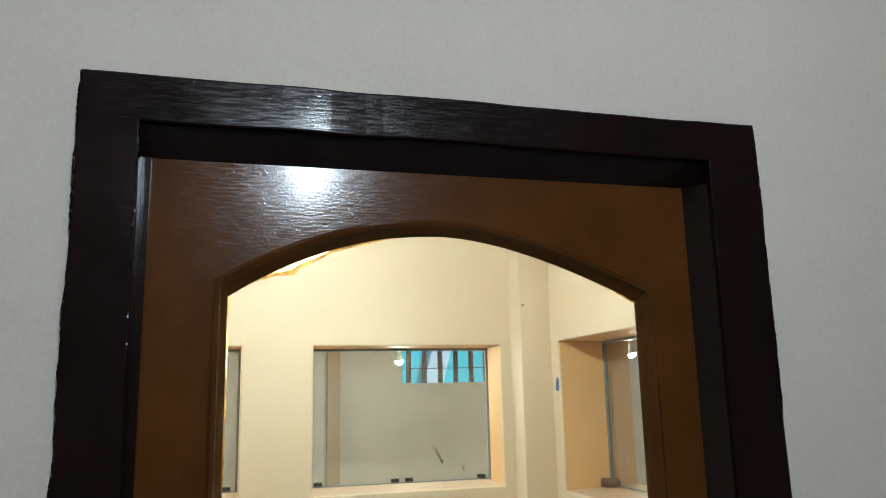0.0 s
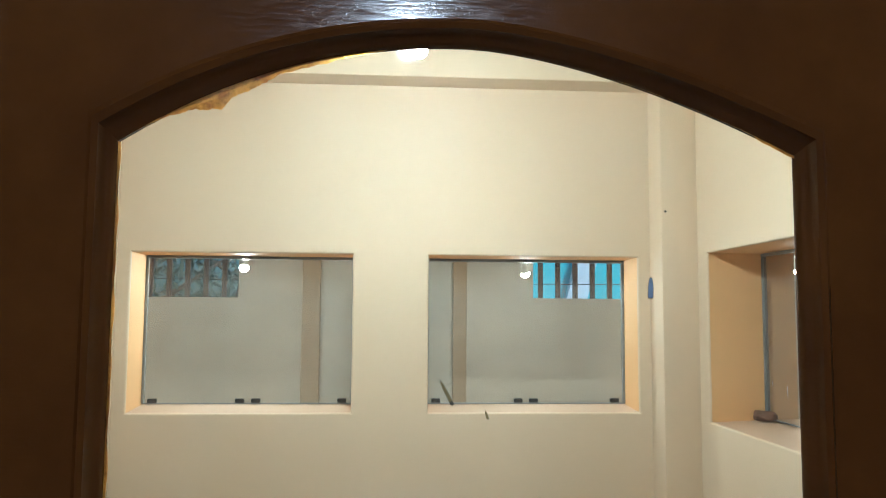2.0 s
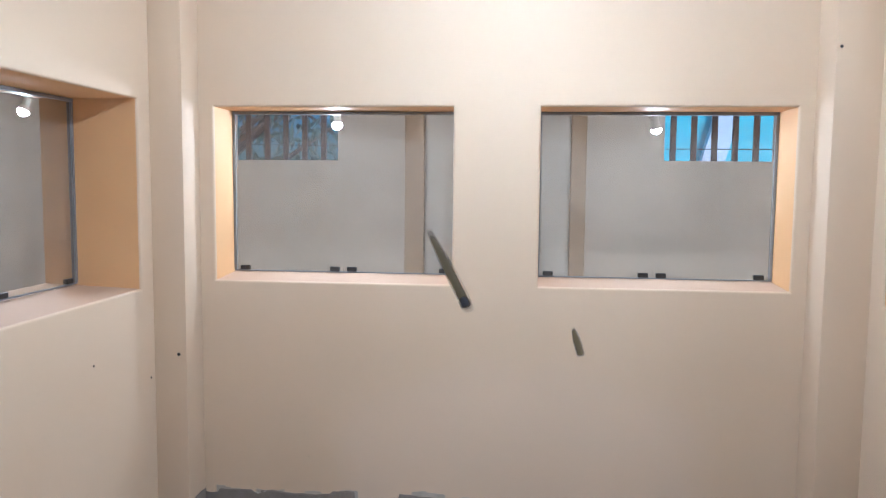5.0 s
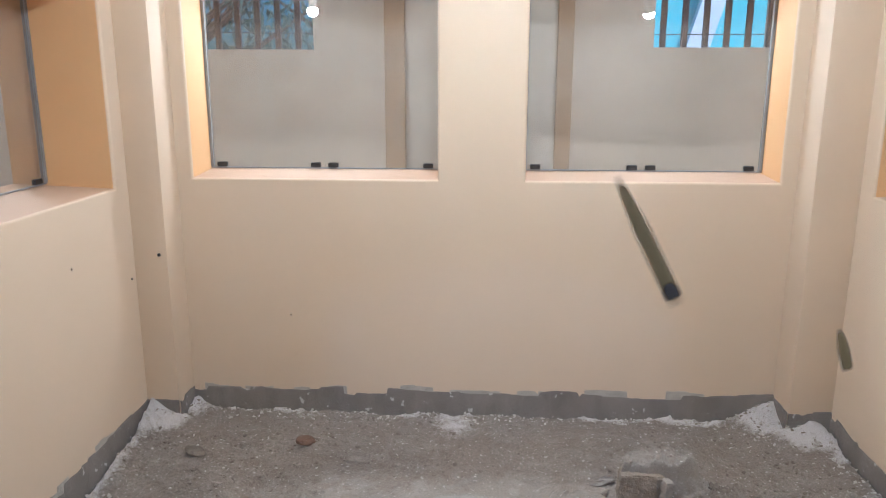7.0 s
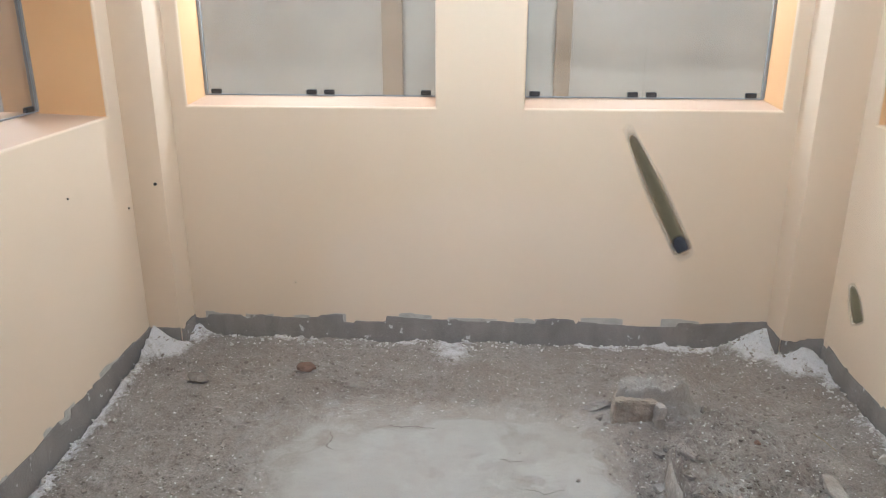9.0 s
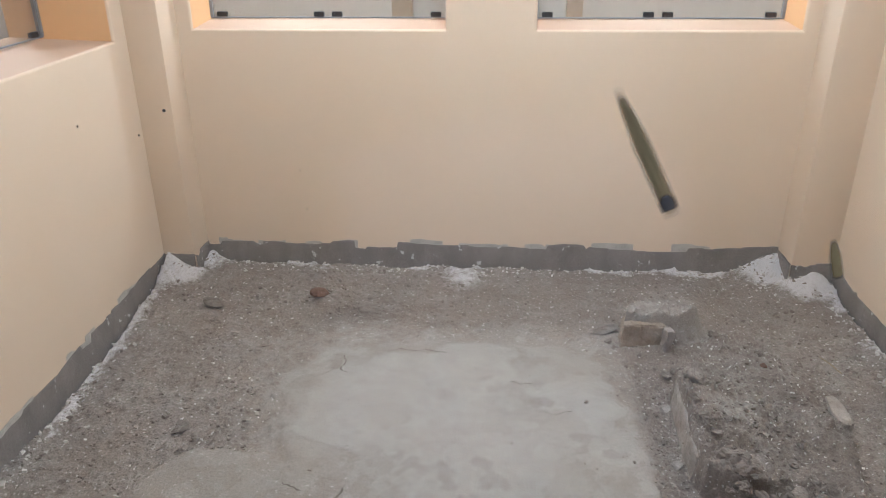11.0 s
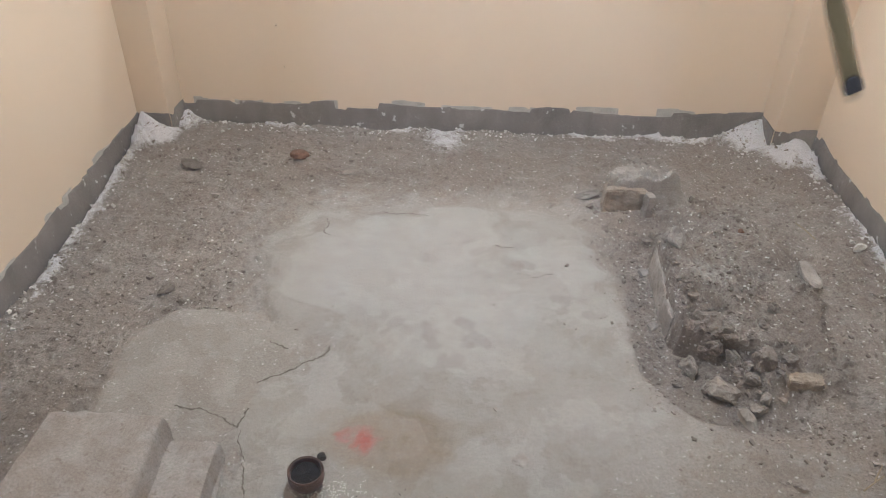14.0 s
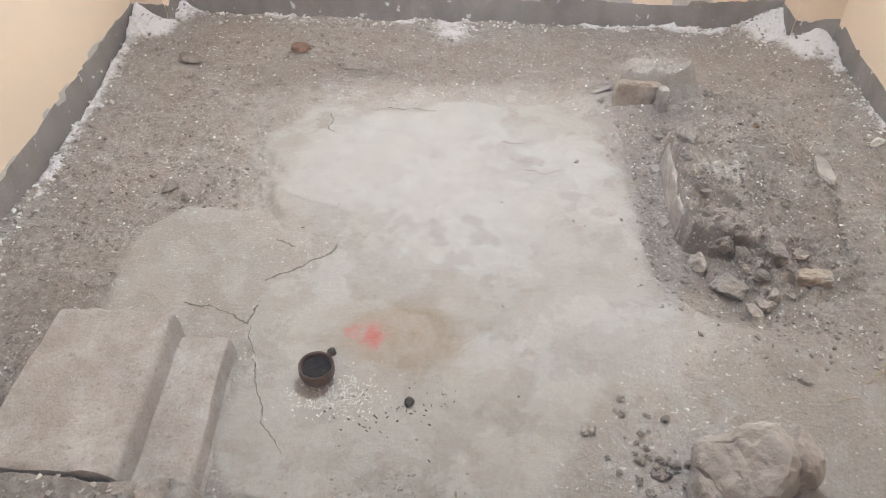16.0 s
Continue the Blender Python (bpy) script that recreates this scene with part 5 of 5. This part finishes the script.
# ---------------------------------------------------------------- offering bowl and scatter
bowl = thing("clay_bowl", (-0.457, 1.150, ground_z(-0.457, 1.150) - 0.001), "small soot-blackened clay bowl on the old cement", "bowl")
part("body", lathe([(0.020, 0.0), (0.032, 0.004), (0.042, 0.018), (0.046, 0.034), (0.044, 0.047), (0.046, 0.054), (0.044, 0.057), (0.040, 0.054), (0.038, 0.044), (0.036, 0.026), (0.024, 0.014), (0.004, 0.012)], 40), CLAY, bowl, smooth=True)
bm = lathe([(0.002, 0.018), (0.022, 0.022), (0.0355, 0.036), (0.0372, 0.041), (0.030, 0.042), (0.012, 0.040), (0.002, 0.041)], 28)
for v in bm.verts:
    v.co.z += noise.noise(v.co * 90) * 0.006
part("ash", bm, SOOT, bowl, "black soot and ash", smooth=True)


def scatter(name, count, place, shape, mat, label, category, seed):
    """Many small pieces in one mesh."""
    rng = random.Random(seed)
    proto = bmesh.new()
    bmesh.ops.create_cube(proto, size=1.6)
    pv = [v.co.copy() for v in proto.verts]
    pf = [[v.index for v in f.verts] for f in proto.faces]
    proto.free()
    verts, faces = [], []
    for _ in range(count):
        spot = place(rng)
        if not spot:
            continue
        x, y = spot
        sx, sy, sz = shape(rng)
        turn = Euler((rng.uniform(-0.3, 0.3), rng.uniform(-0.3, 0.3), rng.uniform(0, 6.3))).to_matrix()
        z = heap_z(x, y) + sz * 0.45
        b = len(verts)
        for p in pv:
            k = rng.uniform(0.45, 1.25)
            verts.append(tuple(turn @ Vector((p.x * sx * k, p.y * sy * k, p.z * sz * k)) + Vector((x, y, z))))
        faces += [[b + i for i in f] for f in pf]
    me = bpy.data.meshes.new(name)
    me.from_pydata(verts, [], faces)
    me.materials.append(mat)
    return tagged(new(name, me), label, category, kind="stuff")


def screed_at(x, y):
    i = min(max(int((x - gx[0, 0]) / (gx[1, 0] - gx[0, 0])), 0), NX - 1)
    j = min(max(int((y - gy[0, 0]) / (gy[0, 1] - gy[0, 0])), 0), NYG - 1)
    return screed_mask[i, j]


def on_earth(rng):
    x, y = rng.uniform(LX + 0.02, RX - 0.02), rng.uniform(0.65, FY - 0.02)
    if noise.noise(Vector((x * 2.3, y * 2.3, 4.0))) + 0.6 * noise.noise(Vector((x * 7, y * 7, 9.0))) < rng.uniform(-0.5, 0.35):
        return None
    if 0.58 < x < 1.0 and 1.60 < y < 2.75 and rng.random() < 0.7:
        return None
    return (x, y) if screed_at(x, y) < 0.35 or rng.random() < 0.008 else None


def at_walls(rng):
    k = rng.random()
    d = abs(rng.gauss(0, 0.05)) + 0.01
    if k < 0.45:
        return rng.uniform(-1.45, 1.27), FY - d
    if k < 0.72:
        return LX + d, rng.uniform(1.2, 3.05)
    if k < 0.9:
        return RX - d, rng.uniform(1.6, 3.05)
    return rng.gauss(1.25, 0.08), min(FY - 0.01, rng.gauss(3.10, 0.06))


def pebble_shape(rng):
    s = 0.0015 + 0.0075 * rng.random() ** 4.5
    return s * rng.uniform(0.8, 1.5), s, s * rng.uniform(0.5, 0.8)


scatter("gravel", 15000, on_earth, pebble_shape, PEBBLE, "loose grey gravel and crumbs over the earth", "gravel", 1)
scatter("pebbles", 2600, on_earth, lambda r: tuple((0.003 + 0.0065 * r.random() ** 2.5) * k for k in (r.uniform(0.9, 1.4), 1.0, 0.8)), PEBBLE, "loose small stones over the earth", "pebbles", 8)
scatter("hollow_gravel", 1500, lambda r: (r.gauss(0.535, 0.045), r.uniform(1.45, 2.45)), lambda r: tuple(v * 0.7 for v in pebble_shape(r)), PEBBLE, "grey gravel in the hollow beside the heap", "gravel", 9)
scatter("lime_chips", 420, on_earth, lambda r: tuple((0.0028 + 0.0035 * r.random()) * k for k in (1.3, 1.0, 0.6)), CHALK, "white lime chips over the earth", "crumbs", 10)
scatter("lime_crumbs", 3200, on_earth, lambda r: tuple(v * 0.62 for v in pebble_shape(r)), CHALK, "white lime crumbs over the earth", "crumbs", 2)
scatter("lime_rubble", 1900, at_walls, pebble_shape, CHALK, "white lime crumbs along the wall foot", "crumbs", 3)
scatter("heap_crumbs", 1300, lambda r: (r.gauss(0.80, 0.20), r.gauss(1.95, 0.36)), lambda r: tuple(v * 0.85 for v in pebble_shape(r)), CLOD, "brown crumbs over the heap of masonry", "gravel", 4)
scatter("rice", 420, lambda r: (r.gauss(-0.40, 0.055), r.gauss(1.10, 0.035)), lambda r: (0.0032, 0.0011, 0.001), RICE, "white rice grains strewn round the clay bowl", "rice", 5)
scatter("charred_scraps", 60, lambda r: (r.gauss(-0.24, 0.10), r.gauss(1.07, 0.05)), lambda r: (r.uniform(0.002, 0.006), r.uniform(0.001, 0.003), 0.0012), CHAR, "charred flower scraps on the old cement", "scraps", 6)
scatter("dark_crumbs", 60, lambda r: (r.gauss(-0.22, 0.13), r.gauss(0.845, 0.03)), lambda r: (r.uniform(0.0015, 0.006), r.uniform(0.0015, 0.005), 0.002), CLOD, "dark crumbs on the old cement", "crumbs", 7)
for x, y, s, sd in ((-0.435, 1.235, 0.013, 3), (-0.215, 1.085, 0.013, 4)):
    stone("charcoal", x, y, (s, s * 1.3, s * 0.6), sd, CHAR, "scrap of charcoal on the old cement", "charcoal", (0, 0, 0.4), 0.15, "charcoal by the bowl", sub=2)
for x, y, a, l in ((1.0, 1.24, 0.6, 0.10), (1.02, 1.27, 0.9, 0.07), (0.90, 1.16, 0.2, 0.06), (1.22, 2.42, 1.9, 0.13)):
    bm = tube(bmesh.new(), [(-l / 2 * math.cos(a), -l / 2 * math.sin(a), 0), (0, 0, 0.004), (l / 2 * math.cos(a), l / 2 * math.sin(a), 0)], [0.0018, 0.0016, 0.001], 6)
    ob = tagged(part("straw", bm, STRAW), "dry straw stalk on the earth", "straw", "straws")
    ob.location = (x, y, heap_z(x, y) + 0.004)
# dried paint drips on the side glazing
side_glass = bpy.data.objects["window_4"]
for y, z, l in ((2.934, 1.315, 0.03), (2.795, 1.295, 0.05), (2.675, 1.192, 0.045)):
    pts = [(RX + 0.29 - 0.0036, y + 0.001 * math.sin(k * 1.3), z + l / 2 - l * k / 5) for k in range(6)]
    part("drip", tube(bmesh.new(), pts, [0.0006, 0.0016, 0.0019, 0.0016, 0.0018, 0.0008], 6), CHALK, side_glass, "dried white paint drip")
# nail holes and specks in the plaster
for k, (x, y, z, r) in enumerate(((-1.515, 3.106, 0.811, 0.008), (-1.630, 3.065, 0.709, 0.006), (-1.630, 2.600, 0.875, 0.005), (1.320, 3.106, 2.176, 0.007), (-0.978, 3.284, 0.484, 0.004), (-0.960, 3.284, 0.288, 0.004))):
    bm = bmesh.new()
    bmesh.ops.create_icosphere(bm, subdivisions=2, radius=r)
    ob = tagged(part("nail", bm, RUBBER), "small dark nail head in the cream wall", "nail", "nail heads")
    ob.location = (x, y, z)
# stone resting on the sill
bm = rock_bm((0.060, 0.045, 0.034), 31, 3, 0.2, 6)
low = min(v.co.z for v in bm.verts)
ob = tagged(part("stone", bm, BRICK), "brown stone lying on the deep window sill", "stone")
ob.location = (1.735, 2.945, 1.139 - low * 0.97)

# ---------------------------------------------------------------- outside
tagged(part("ground", box((-80, OY + 0.2, -0.6), (80, 160, -0.35)), EARTH), "bare yard earth outside", "ground", kind="structure")
house = thing("house", (0, 0, 0), "turquoise painted house with pale trim across the yard", "house")
part("wall", box((0.6, 10.5, -0.35), (9.0, 16.0, 6.5)), TEAL, house)
part("parapet", box((0.5, 10.35, 6.4), (9.1, 16.1, 7.2), 0.02), TRIM, house)
part("band", box((0.58, 10.38, 3.05), (9.05, 10.50, 3.22), 0.01), TRIM, house)
for x in (4.4, 6.0):
    w = part("window", box((x, 10.47, 1.9), (x + 0.5, 10.52, 2.75)), DARKGLASS, house)
    part("frame", box((x - 0.06, 10.44, 1.84), (x + 0.56, 10.469, 1.90), 0.005), TRIM, w)
bm = bmesh.new()
pts = [(2.25, 1.2), (2.55, 1.2), (3.5, 4.6), (3.2, 4.6)]
va = [bm.verts.new((x, 10.05, z)) for x, z in pts]
vb = [bm.verts.new((x, 10.20, z)) for x, z in pts]
bm.faces.new(va)
bm.faces.new(vb[::-1])
for k in range(4):
    bm.faces.new((va[k], vb[k], vb[(k + 1) % 4], va[(k + 1) % 4]))
bmesh.ops.recalc_face_normals(bm, faces=bm.faces[:])
part("stair_wall", bm, TRIM, house)
wire = part("cable", tube(bmesh.new(), [(-6 + k * 1.2, 8.0, 1.985 + 0.006 * (k - 6) ** 2 * 0.4) for k in range(15)], 0.006, 6), WIRE)
tagged(wire, "thin black cable strung across the yard", "cable")


def tree(at, height, seed):
    rng = random.Random(seed)
    t = thing("tree", at, "leafy dark green tree in the yard", "tree")
    bm = bmesh.new()
    tube(bm, [(0, 0, 0), (0.05, 0.02, height * 0.2), (-0.03, 0.05, height * 0.4), (0.06, 0, height * 0.62)], [0.16, 0.13, 0.10, 0.05], 10)
    tips = []
    for k in range(11):
        a, z0 = rng.uniform(0, 6.3), height * rng.uniform(0.22, 0.6)
        l = rng.uniform(0.8, 1.7)
        p1 = (math.cos(a) * l * 0.5, math.sin(a) * l * 0.5, z0 + l * 0.35)
        p2 = (math.cos(a + 0.3) * l, math.sin(a + 0.3) * l, z0 + l * 0.7)
        tube(bm, [(0, 0, z0), p1, p2], [0.05, 0.03, 0.012], 6)
        tips += [p1, p2, tuple((Vector(p1) + Vector(p2)) / 2)]
    part("trunk", bm, BARK, t)
    verts, faces = [], []
    for c in tips:
        for _ in range(38):
            p = Vector(c) + Vector((rng.gauss(0, 0.28), rng.gauss(0, 0.28), rng.gauss(0, 0.22)))
            q = Euler((rng.uniform(0, 6), rng.uniform(0, 6), rng.uniform(0, 6))).to_matrix()
            b = len(verts)
            for d in ((-0.09, 0, 0), (0, -0.03, 0.01), (0.09, 0, 0), (0, 0.03, 0.01)):
                verts.append(tuple(p + q @ Vector(d)))
            faces.append([b, b + 1, b + 2, b + 3])
    me = bpy.data.meshes.new("crown")
    me.from_pydata(verts, [], faces)
    me.materials.append(LEAF)
    new("crown", me).parent = t
    return t


tree((-3.4, 8.6, -0.35), 4.4, 5)
tree((-2.2, 11.5, -0.35), 4.0, 9)
